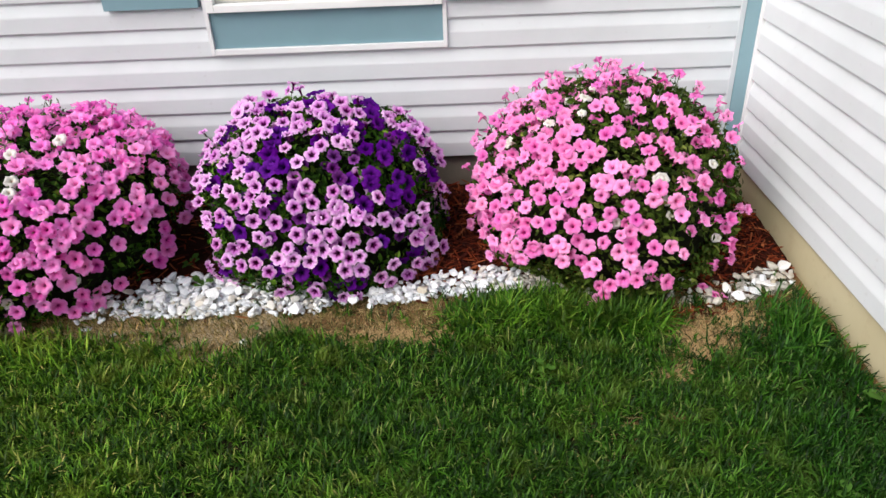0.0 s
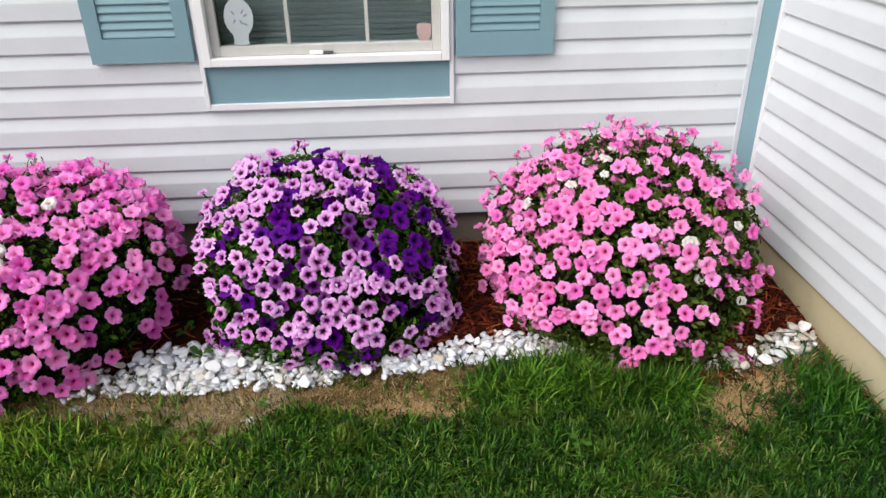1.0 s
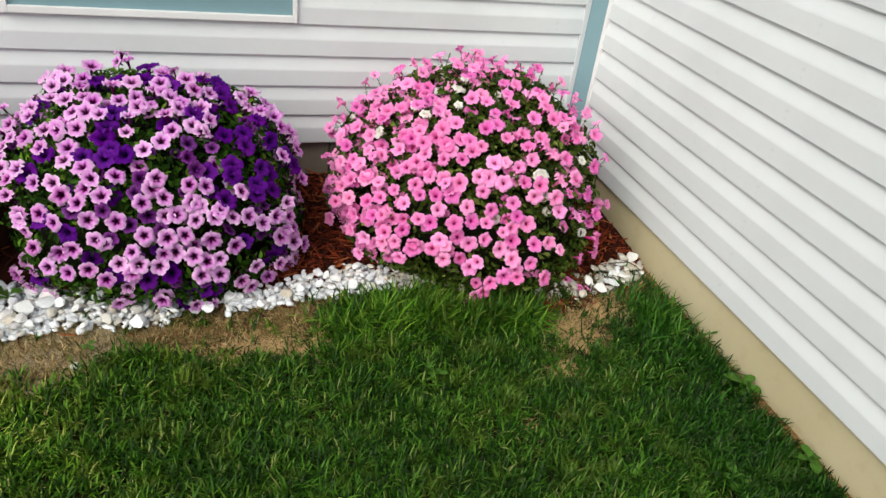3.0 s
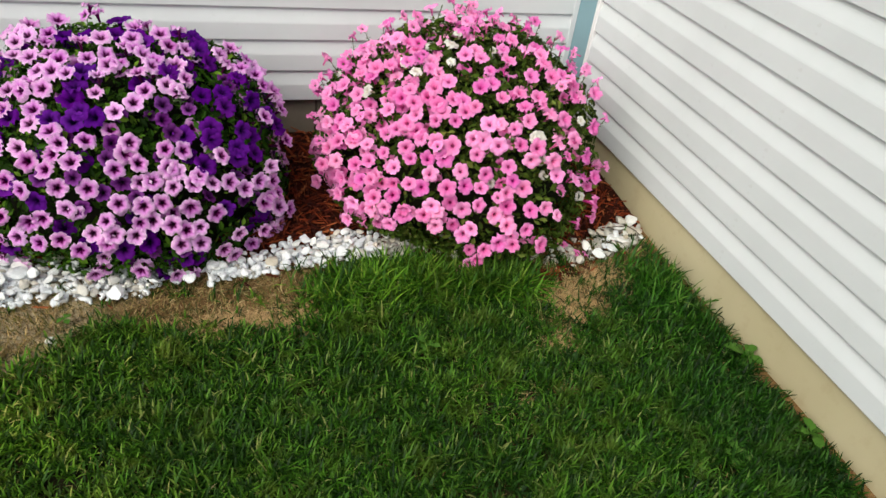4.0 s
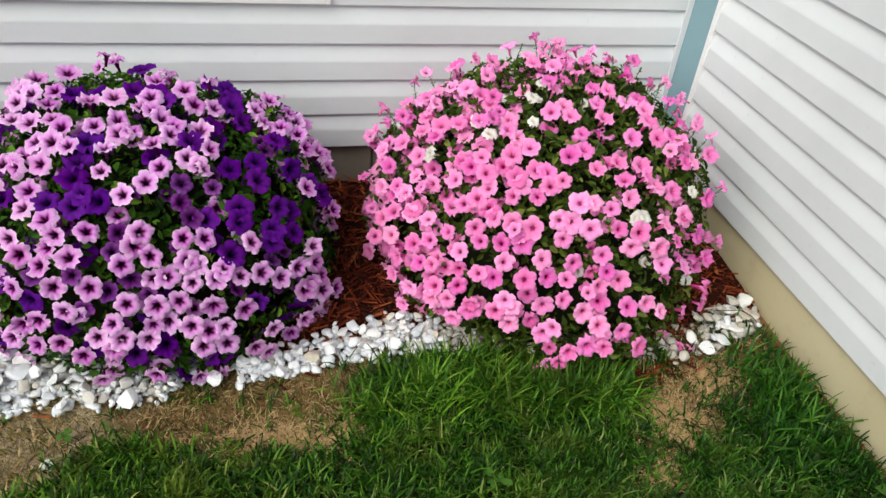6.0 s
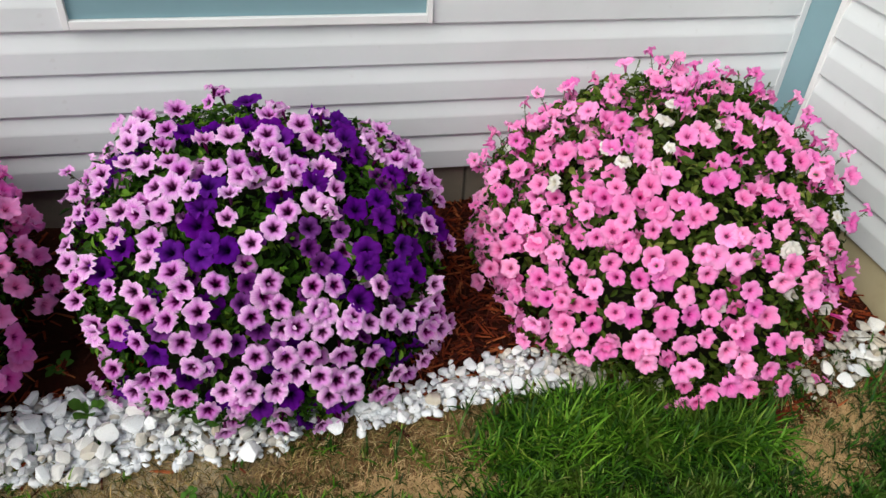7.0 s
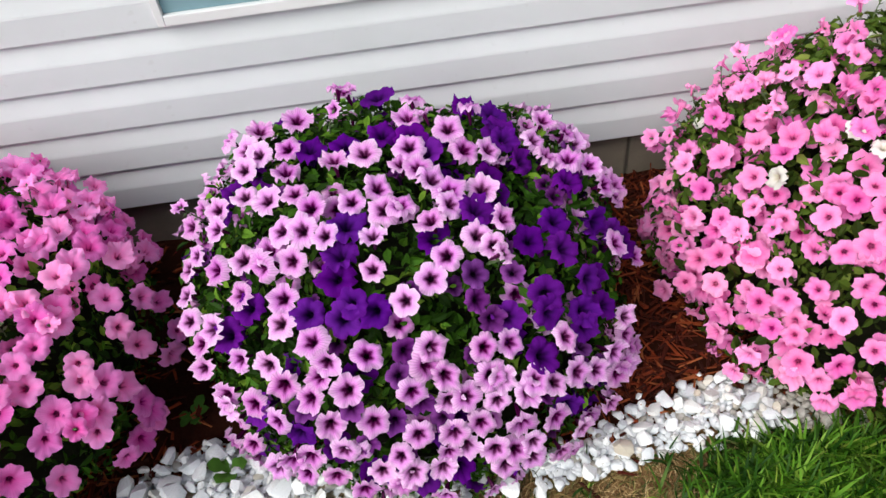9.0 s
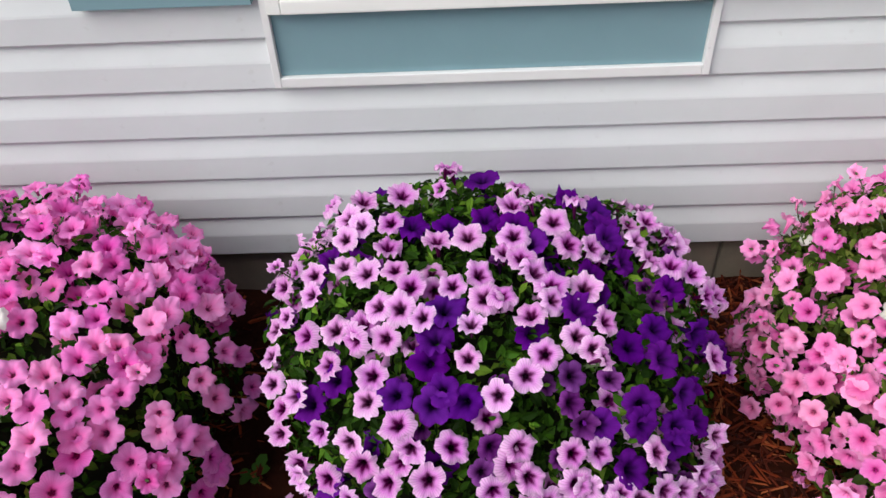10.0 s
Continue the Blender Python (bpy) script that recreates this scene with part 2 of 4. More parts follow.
LEAF = leaf_material("petunia_leaf", (0.003, 0.010, 0.001), (0.038, 0.108, 0.007), (0.24, 0.42, 0.04))
OLIVE_LEAF = leaf_material("olive_petunia_leaf", (0.012, 0.022, 0.003), (0.060, 0.105, 0.012), (0.27, 0.33, 0.07))
WEED_LEAF = leaf_material("weed_leaf", (0.03, 0.09, 0.012), (0.075, 0.18, 0.025), (0.15, 0.29, 0.05))
# Near-black core colour stands in for the shade deep inside the mounds.
CORE = plain("inner_shade_black", (0.010, 0.012, 0.005), 0.9, 60, 0.5, 0.6, 0.1)
STEM = plain("green_stem", (0.09, 0.14, 0.05), 0.6, 80, 0.3, 0.1)


def petal_material(name, throat, heart, body, edge, vein=0.5, r0=0.18, r1=0.42, wash=0.25):
    """Petal colour by distance from the throat, with radial veins, laid out on the bloom's own map."""
    m = Mat(name, 0.7, 0.05)
    sep = m.t.nodes.new("ShaderNodeSeparateXYZ")
    m.link(m.t.nodes.new("ShaderNodeTexCoord").outputs["UV"], sep.inputs[0])
    x, y = m.math('SUBTRACT', sep.outputs[0], 0.5), m.math('SUBTRACT', sep.outputs[1], 0.5)
    r = m.math('MULTIPLY', m.math('SQRT', m.math('ADD', m.math('MULTIPLY', x, x), m.math('MULTIPLY', y, y))), 2.2)
    ang = m.math('ARCTAN2', y, x)
    star = m.math('MULTIPLY', m.math('COSINE', m.math('MULTIPLY', ang, 5.0)), 0.07)
    fine = m.math('MULTIPLY', m.math('SINE', m.math('MULTIPLY', ang, 35.0)), 0.035 * vein)
    rr = m.math('ADD', r, m.math('ADD', m.math('MULTIPLY', star, -1.0), fine))
    rr = m.math('ADD', rr, m.math('MULTIPLY', m.math('SUBTRACT', m.noise(90, 3), 0.5), 0.16))
    col = m.ramp(rr, (0.02, throat), (r0, heart), (r1, body), (1.0, edge))
    lines = m.math('POWER', m.math('ABSOLUTE', m.math('SINE', m.math('MULTIPLY', ang, 17.5))), 9.0)
    col = m.mix(m.math('MULTIPLY', lines, 0.28 * vein), col, heart)
    tint = m.n("ShaderNodeHueSaturation")
    rnd_ = m.math('FRACT', m.math('ADD', m.obj_random(), m.math('MULTIPLY', m.island(), 3.7)))
    m.link(m.math('ADD', m.math('MULTIPLY', rnd_, 0.26), 0.88), tint.inputs["Value"])
    m.link(m.math('ADD', m.math('MULTIPLY', rnd_, -wash), 1.0 + wash * 0.32), tint.inputs["Saturation"])
    m.link(m.math('ADD', m.math('MULTIPLY', m.math('FRACT', m.math('MULTIPLY', rnd_, 7.3)), 0.02), 0.49), tint.inputs["Hue"])
    m.link(col, tint.inputs["Color"])
    m.colour(tint.outputs[0])
    return m.leafy(0.3, tint.outputs[0]).m


PINK_R, LILAC_R, VIOLET_R = 0.0298, 0.0305, 0.039
PINK = petal_material("bubblegum_pink_petal", (0.26, 0.010, 0.09), (0.62, 0.040, 0.31), (0.99, 0.165, 0.61), (0.995, 0.31, 0.77), 0.7, 0.11, 0.24)
PALE_PINK = petal_material("pale_pink_petal", (0.30, 0.014, 0.11), (0.64, 0.06, 0.32), (0.95, 0.195, 0.56), (0.985, 0.35, 0.72), 0.7, 0.11, 0.24)
LILAC = petal_material("lilac_petal", (0.006, 0.001, 0.010), (0.135, 0.003, 0.090), (0.80, 0.25, 0.77), (0.98, 0.62, 0.94), 1.0, 0.27, 0.48)
VIOLET = petal_material("violet_petal", (0.008, 0.001, 0.020), (0.030, 0.001, 0.075), (0.092, 0.0020, 0.208), (0.155, 0.006, 0.31), 0.5, 0.2, 0.45, 0.04)
PLUM = petal_material("plum_petal", (0.012, 0.001, 0.02), (0.045, 0.003, 0.06), (0.15, 0.02, 0.20), (0.30, 0.07, 0.38), 0.8, 0.25, 0.55, 0.1)
FADED = petal_material("faded_white_petal", (0.45, 0.42, 0.25), (0.70, 0.66, 0.50), (0.84, 0.82, 0.74), (0.86, 0.84, 0.80), 0.3, 0.15, 0.4)

FOUNDATION_PAINT, BLOCK, SOIL = painted_concrete(), block_material(), soil_material()
MORTAR = plain("grey_mortar", (0.15, 0.135, 0.11), 0.95, 120, 0.3, 0.4, 0.1)
PLASTER = plain("plain_interior_wall", (0.5, 0.48, 0.45), 0.9, 20, 0.1)
BLIND = plain("grey_green_blind_slat", (0.275, 0.335, 0.345), 0.5, 30, 0.12, 0.02)
SASH = plain("weathered_white_sash", (0.55, 0.535, 0.50), 0.5, 25, 0.08, 0.03)
STICKER_WHITE = plain("pale_sticker", (0.49, 0.54, 0.55), 0.5, 40, 0.1, 0.02)
STICKER_GREY = plain("grey_print", (0.22, 0.26, 0.27), 0.5, 40, 0.1, 0.02)
STICKER_PINK = plain("faded_pink_sticker", (0.50, 0.36, 0.34), 0.5, 40, 0.1, 0.02)
DARK_PLASTIC = plain("dark_latch", (0.08, 0.08, 0.09), 0.4, 30, 0.1, 0.02)


def glass_material():
    m = Mat("window_glass", 0.03, 0.5)
    m.b.inputs["Transmission Weight"].default_value = 1.0
    m.b.inputs["IOR"].default_value = 1.45
    return m.colour((0.93, 0.96, 0.95)).m


GLASS = glass_material()


# ---- mesh helpers ----
def mesh_from(name, verts, faces, material=None, smooth=False):
    me = bpy.data.meshes.new(name)
    me.from_pydata([tuple(map(float, v)) for v in verts], [], [tuple(map(int, f)) for f in faces])
    if material:
        me.materials.append(material)
    if smooth:
        me.polygons.foreach_set("use_smooth", [True] * len(me.polygons))
    me.update()
    return me


def from_bm(name, bm, material):
    me = bpy.data.meshes.new(name)
    bm.to_mesh(me)
    bm.free()
    me.materials.append(material)
    return me


def part(name, mesh, parent, label="", m=None, kind=""):
    ob = new(name, mesh)
    ob.parent = parent
    if m is not None:
        ob.matrix_basis = m
    return tagged(ob, label, kind=kind)


def box_bm(x0, x1, y0, y1, z0, z1, bevel=0.0):
    bm = bmesh.new()
    bmesh.ops.create_cube(bm, size=1.0)
    for v in bm.verts:
        v.co = Vector(((x0 + x1) / 2 + v.co.x * (x1 - x0), (y0 + y1) / 2 + v.co.y * (y1 - y0), (z0 + z1) / 2 + v.co.z * (z1 - z0)))
    if bevel:
        bmesh.ops.bevel(bm, geom=bm.edges[:], offset=bevel, segments=2, affect='EDGES', profile=0.6)
    return bm


def box(name, material, x0, x1, y0, y1, z0, z1, bevel=0.0):
    return from_bm(name, box_bm(x0, x1, y0, y1, z0, z1, bevel), material)


def extrude_profile(name, profile, length, material, segments=1):
    """A closed outline of (y, z) drawn out along x from 0 to length."""
    n = len(profile)
    verts = [(length * i / segments, y, z) for i in range(segments + 1) for y, z in profile]
    faces = [(i * n + j, i * n + (j + 1) % n, (i + 1) * n + (j + 1) % n, (i + 1) * n + j) for i in range(segments) for j in range(n)]
    faces += [tuple(reversed(range(n))), tuple(range(segments * n, segments * n + n))]
    me = mesh_from(name, verts, faces, material)
    bm = bmesh.new()
    bm.from_mesh(me)
    bmesh.ops.recalc_face_normals(bm, faces=bm.faces)
    bm.to_mesh(me)
    bm.free()
    return me


def prism(name, outline, z0, z1, material):
    """A closed outline of (x, y) standing from z0 to z1."""
    n = len(outline)
    verts = [(x, y, z) for z in (z0, z1) for x, y in outline]
    bm = bmesh.new()
    vs = [bm.verts.new(v) for v in verts]
    for f in [(i, (i + 1) % n, (i + 1) % n + n, i + n) for i in range(n)] + [tuple(range(n)), tuple(range(n, 2 * n))]:
        bm.faces.new([vs[i] for i in f])
    bmesh.ops.recalc_face_normals(bm, faces=bm.faces)
    bmesh.ops.bevel(bm, geom=[e for e in bm.edges if abs(e.verts[0].co.z - e.verts[1].co.z) > 0.1], offset=0.002, segments=2, affect='EDGES', profile=0.6)
    return from_bm(name, bm, material)


def fbm(x, y, z=0.0):
    return noise.fractal(Vector((x, y, z)), 1.0, 2.0, 4)


# ---- the house ----
LAP = 0.127
WALL_TOP = 2.62
BACK_BOTTOM, SIDE_BOTTOM = 0.1964, 0.1792
POST_L = -0.138                          # where the courses meet the corner post
LEFT_END = -3.565                       # right edge of the far corner board
WIN_L, WIN_R, WIN_B, WIN_T = -2.396, -1.376, 0.7104, 2.30
SIDE_TURN = -90.0 + math.degrees(math.atan(0.0167))   # the wing stands a touch off square
SIDE_START = (-0.0814, -0.1286)

# dutch-lap vinyl course: butt edge below, flat face, cove running back at the top
COURSE = [(0.004, 0.0), (-0.0150, -0.001), (-0.0165, 0.002), (-0.0165, 0.064), (-0.0155, 0.070), (-0.0050, 0.108), (-0.0035, 0.114), (-0.003, 0.1262), (0.004, 0.1262)]

wall_north = tagged(new("wall_north", None), "white dutch-lap vinyl siding on a house wall", "wall", kind="structure")
wall_east = tagged(new("wall_east", None), "white dutch-lap vinyl siding on the house wing, carried up unseen to block sky", "wall", kind="structure")

# sheathing behind the siding, with the window opening cut through
bm = bmesh.new()
for a in ((LEFT_END - 0.1, WIN_L + 0.03, 0.2, WALL_TOP), (WIN_R - 0.03, 0.3, 0.2, WALL_TOP), (WIN_L + 0.03, WIN_R - 0.03, 0.2, 0.906), (WIN_L + 0.03, WIN_R - 0.03, WIN_T - 0.03, WALL_TOP)):
    b2 = box_bm(a[0], a[1], 0.006, 0.15, a[2], a[3])
    tmp = bpy.data.meshes.new("tmp")
    b2.to_mesh(tmp)
    b2.free()
    bm.from_mesh(tmp)
part("sheathing", from_bm("sheathing", bm, PLASTER), wall_north)
# Wing carried unseen to 5.2 m to cut sky light at the corner.
WING_SHADE_TOP = 5.2
part("sheathing", box("sheathing", PLASTER, 0.0, 6.0, 0.006, 0.15, 0.15, WING_SHADE_TOP), wall_east, m=pose(*SIDE_START, 0, 0, 0, SIDE_TURN))

n_courses = int((WALL_TOP - BACK_BOTTOM) / LAP)
full = {}


def course(parent, length, m):
    key = round(length, 4)
    if key not in full:
        full[key] = extrude_profile("siding_course", COURSE, length, SIDING, 6)
    return part("siding_course", full[key], parent, m=m)


for k in range(n_courses):
    z = BACK_BOTTOM + k * LAP
    spans = [(LEFT_END, POST_L)]
    if z + 0.03 > WIN_B and z < WIN_T:
        spans = [(LEFT_END, WIN_L), (WIN_R, POST_L)]
    for x0, x1 in spans:
        course(wall_north, x1 - x0, pose(x0, rnd.uniform(-0.0006, 0.0006), z, rnd.uniform(-0.15, 0.15)))
for k in range(int((WING_SHADE_TOP - SIDE_BOTTOM) / LAP)):
    z = SIDE_BOTTOM + k * LAP
    course(wall_east, 5.6, pose(*SIDE_START, z, 0, 0, SIDE_TURN) @ pose(0.02, 0, 0, rnd.uniform(-0.15, 0.15)))

# inside corner post with its two receiving channels, and the far corner board
corner = tagged(new("trim_corner", None), "slate blue vinyl inside corner post", "corner trim", kind="structure")
post = [(-0.1155, -0.016), (-0.0925, -0.1335), (-0.0800, -0.1345), (-0.0800, 0.004), (-0.1155, 0.004)]
part("post_face", prism("post_face", post, 0.17, WALL_TOP, BLUE_TRIM), corner)
part("receiving_channel", box("channel", SIDING, POST_L, -0.1160, -0.020, 0.004, 0.19, WALL_TOP, 0.002), corner, "white vinyl channel")
part("receiving_channel", box("channel", WHITE_TRIM, 0.0, 0.022, -0.022, 0.002, 0.15, WALL_TOP, 0.002), corner, "white vinyl channel", pose(*SIDE_START, 0, 0, 0, SIDE_TURN) @ pose(0.005, 0, 0))
far_corner = tagged(new("trim_far_corner", None), "slate blue corner board at the wall's end", "corner trim", kind="structure")
part("corner_board", box("corner_board", BLUE_TRIM, LEFT_END - 0.125, LEFT_END - 0.018, -0.024, 0.15, 0.19, WALL_TOP, 0.004), far_corner)
part("receiving_channel", box("channel", WHITE_TRIM, LEFT_END - 0.0175, LEFT_END, -0.022, 0.004, 0.19, WALL_TOP, 0.002), far_corner, "white vinyl channel")

# plain walls that close the house behind what is seen
tagged(new("wall_inner", box("wall_inner", PLASTER, LEFT_END - 0.1, 0.4, 2.4, 2.5, -0.1, WALL_TOP)), "plain plastered room wall behind the window", "wall", kind="structure")
tagged(new("wall_west", box("wall_west", PLASTER, LEFT_END - 0.1, LEFT_END, 0.16, 2.39, -0.1, WALL_TOP)), "plain end wall of the house", "wall", kind="structure")
tagged(new("wall_wing", box("wall_wing", PLASTER, 0.25, 0.35, 0.16, 2.39, -0.1, WALL_TOP)), "plain inner wall of the house", "wall", kind="structure")
# Added out of sight to keep sky light out behind the window.
tagged(new("ceiling", box("ceiling", PLASTER, LEFT_END - 0.1, 0.4, 0.0, 2.5, WALL_TOP + 0.002, WALL_TOP + 0.12)), "plain unseen ceiling added to keep the room behind the window dark", "ceiling", kind="structure")
tagged(new("floor", box("floor", PLASTER, LEFT_END, 0.4, 0.25, 2.39, 0.1, 0.25)), "plain room floor behind the wall", "floor", kind="structure")

# foundations
found = tagged(new("foundation_north", box("foundation_north", MORTAR, LEFT_END - 0.1, 0.02, 0.024, 0.2, -0.25, 0.1995)), "grey concrete block foundation under the siding", "foundation", kind="structure")
block = box("concrete_block", BLOCK, 0.0, 0.395, 0.014, 0.05, 0.0, 0.193, 0.004)
x = -1.22 - 0.405 * 6
while x < -0.05:
    for zc in (-0.203, 0.0):
        part("concrete_block", block, found, m=pose(x, rnd.uniform(-0.002, 0.002), zc))
    x += 0.405
found_e = tagged(new("foundation_east", None), "beige painted concrete foundation of the wing", "foundation", kind="structure")
me = extrude_profile("foundation_face", [(0.005, -0.25), (0.001, -0.02), (0.0, 0.10), (0.001, 0.176), (0.16, 0.176), (0.16, -0.25)], 5.6, FOUNDATION_PAINT, 24)
for v in me.vertices:
    if v.co.y < 0.1:
        v.co.y += 0.003 * fbm(v.co.x * 1.5, v.co.z * 3)
part("foundation_face", me, found_e, m=pose(*SIDE_START, 0, 0, 0, SIDE_TURN))

# ---- the window ----
window = tagged(new("window_1", None), "white vinyl window with grey blinds and a blue panel below", "window", kind="structure")


def wbox(name, material, x0, x1, y0, y1, z0, z1, bevel=0.002, label="", parent=None):
    return part(name, box(name, material, x0, x1, y0, y1, z0, z1, bevel), parent or window, label)


# channel round window and apron panel
wbox("side_channel", WHITE_TRIM, WIN_L, WIN_L + 0.017, -0.030, 0.006, WIN_B, WIN_T)
wbox("side_channel", WHITE_TRIM, WIN_R - 0.017, WIN_R, -0.030, 0.006, WIN_B, WIN_T)
wbox("bottom_channel", WHITE_TRIM, WIN_L + 0.017, WIN_R - 0.017, -0.030, 0.006, WIN_B, WIN_B + 0.026, 0.003)
wbox("top_channel", WHITE_TRIM, WIN_L + 0.017, WIN_R - 0.017, -0.030, 0.006, WIN_T - 0.02, WIN_T)
apron = wbox("apron_panel", BLUE_TRIM, WIN_L + 0.0175, WIN_R - 0.0175, -0.016, 0.005, WIN_B + 0.0265, 0.8935, 0.001, "slate blue wood-grained panel")
FL, FR = WIN_L + 0.018, WIN_R - 0.018
wbox("window_frame", FRAME_WHITE, FL, FL + 0.032, -0.046, 0.10, 0.894, WIN_T - 0.021, 0.003)
wbox("window_frame", FRAME_WHITE, FR - 0.032, FR, -0.046, 0.10, 0.894, WIN_T - 0.021, 0.003)
wbox("window_frame", FRAME_WHITE, FL + 0.0325, FR - 0.0325, -0.046, 0.10, WIN_T - 0.054, WIN_T - 0.021, 0.003)
wbox("window_sill", FRAME_WHITE, FL + 0.0325, FR - 0.0325, -0.048, 0.10, 0.894, 0.926, 0.004)
SL, SR = FL + 0.033, FR - 0.033


def sash(z0, z1, y0):
    """One sash: stiles and rails in one mesh, with its glazing bars, pane and latch as pieces of it."""
    bm = bmesh.new()
    for x0, x1, za, zb in ((SL, SL + 0.034, z0, z1), (SR - 0.034, SR, z0, z1), (SL + 0.0345, SR - 0.0345, z0, z0 + 0.039), (SL + 0.0345, SR - 0.0345, z1 - 0.04, z1)):
        b2 = box_bm(x0, x1, y0, y0 + 0.033, za, zb, 0.003)
        tmp = bpy.data.meshes.new("tmp")
        b2.to_mesh(tmp)
        b2.free()
        bm.from_mesh(tmp)
    body = part("sash", from_bm("sash", bm, SASH), window, "weathered white sliding sash")
    for xm in (-2.035, -1.721):
        part("muntin", box("muntin", SASH, xm - 0.007, xm + 0.007, y0 + 0.010, y0 + 0.022, z0 + 0.040, z1 - 0.041, 0.002), body)
    pane = part("pane", box("pane", GLASS, SL + 0.03, SR - 0.03, y0 + 0.013, y0 + 0.017, z0 + 0.034, z1 - 0.036), body, "clear glass pane")
    pane.visible_shadow = False
    return body


lower_sash = sash(0.927, 1.60, -0.010)
sash(1.602, WIN_T - 0.055, -0.010)
part("latch", box("latch", FRAME_WHITE, -1.955, -1.902, -0.022, -0.0105, 0.929, 0.942, 0.002), lower_sash, "small white sash lift")
part("latch", box("latch", DARK_PLASTIC, -1.900, -1.862, -0.022, -0.0105, 0.929, 0.940, 0.002), lower_sash, "small dark sash latch")

blind = tagged(new("window_blind", None), "grey horizontal slat blind hanging behind the glass", "blind")
blind.matrix_basis = pose(SL + 0.03, 0.07, 0.961)
slat = extrude_profile("slat", [(-0.0095, 0.0085), (-0.004, 0.0045), (0.004, -0.004), (0.0095, -0.0125), (0.0100, -0.0115), (0.0045, -0.0025), (-0.0035, 0.006), (-0.0095, 0.0095)], SR - SL - 0.06, BLIND)
for i in range(58):
    part("slat", slat, blind, m=pose(0, 0, 0.022 * i + 0.01, rnd.uniform(-3, 3)))
part("bottom_rail", box("bottom_rail", BLIND, 0, SR - SL - 0.06, -0.012, 0.012, -0.016, -0.003, 0.002), blind)


def flat_outline(name, pts, y, thick, material):
    n = len(pts)
    verts = [(px, y, pz) for px, pz in pts] + [(px, y + thick, pz) for px, pz in pts]
    faces = [tuple(range(n)), tuple(reversed(range(n, 2 * n)))] + [(i, i + n, (i + 1) % n + n, (i + 1) % n) for i in range(n)]
    return mesh_from(name, verts, faces, material)


oval = [(0.057 * math.cos(a), 0.014 + 0.074 * math.sin(a)) for a in np.linspace(-0.96, math.pi + 0.96, 26)] + [(-0.028, -0.064), (-0.031, -0.090), (0.0, -0.093), (0.031, -0.090), (0.028, -0.064)]
sticker = tagged(new("window_sticker", None), "pale oval sticker on the window glass", "sticker", "window stickers")
sticker.matrix_basis = pose(-2.222, 0.0, 1.061)
part("backing", flat_outline("backing", oval, 0.0012, 0.001, STICKER_WHITE), sticker)
for dx, dz, turn in ((-0.020, 0.032, 125), (0.016, 0.036, 55), (0.026, 0.022, 30), (-0.018, 0.000, 60), (0.008, -0.004, 120), (0.024, -0.012, 150)):
    c, d = math.cos(radians(turn)), math.sin(radians(turn))
    spindle = [(dx + u * c - v * d, dz + u * d + v * c) for u, v in ((-0.011, 0.0), (-0.003, -0.0032), (0.006, -0.0026), (0.012, 0.0), (0.006, 0.0026), (-0.003, 0.0032))]
    part("print_mark", flat_outline("print_mark", spindle, 0.0004, 0.0006, STICKER_GREY), sticker, "small grey printed leaf mark")
shield = [(-0.034, 0.036), (-0.018, 0.04), (0.0, 0.044), (0.018, 0.04), (0.034, 0.036), (0.033, -0.008), (0.022, -0.03), (0.0, -0.044), (-0.022, -0.03), (-0.033, -0.008)]
badge = tagged(new("window_sticker", None), "faded pink shield-shaped sticker on the window glass", "sticker", "window stickers")
badge.matrix_basis = pose(-1.493, 0.0, 0.998) @ Matrix.Diagonal((0.86, 1, 0.92, 1))
part("backing", flat_outline("backing", shield, 0.0012, 0.001, STICKER_PINK), badge)


def shutter(x0, x1, z0, z1):
    """Louvred vinyl shutter with its lower corner at x0, z0."""
    w, h = x1 - x0, z1 - z0
    s = new("shutter", None)
    tagged(s, "slate blue louvred vinyl shutter beside the window", "shutter", "window shutters")
    s.matrix_basis = pose(x0, -0.0135, z0)
    rails = ((0.0, 0.095), (h * 0.52 - 0.04, h * 0.52 + 0.04), (h - 0.095, h))
    for a in (0.0, w - 0.058):
        part("stile", box("stile", BLUE_TRIM, a, a + 0.058, -0.028, 0.0, 0.0, h), s)
    for a, b in rails:
        part("rail", box("rail", BLUE_TRIM, 0.058, w - 0.058, -0.028, 0.0, a, b), s)
    part("backing", box("backing", BLUE_TRIM, 0.05, w - 0.05, -0.004, 0.0, 0.05, h - 0.05), s)
    louver = extrude_profile("louver", [(-0.008, 0.0312), (-0.012, 0.0305), (-0.0225, 0.006), (-0.0225, 0.0015), (-0.019, 0.0005), (-0.006, 0.004)], w - 0.118, BLUE_TRIM)
    for (_, lo), (hi, _) in zip(rails, rails[1:]):
        z = lo + 0.002
        while z + 0.03 < hi:
            part("louver", louver, s, m=pose(0.059, 0, z))
            z += 0.0315
    return s


shutter(-2.806, -2.409, 0.918, 2.28)
shutter(-1.368, -0.972, 0.907, 2.28)

# ---- the ground ----
GRAVEL_FRONT = [(-2.95, -1.02), (-2.62, -0.985), (-2.47, -0.975), (-2.33, -0.995), (-2.20, -0.960), (-2.10, -0.985), (-1.88, -0.97), (-1.78, -0.94), (-1.66, -0.93), (-1.55, -0.93), (-1.46, -0.895), (-1.28, -0.885), (-1.04, -0.90), (-0.70, -0.96), (-0.35, -1.02), (-0.12, -0.91)]
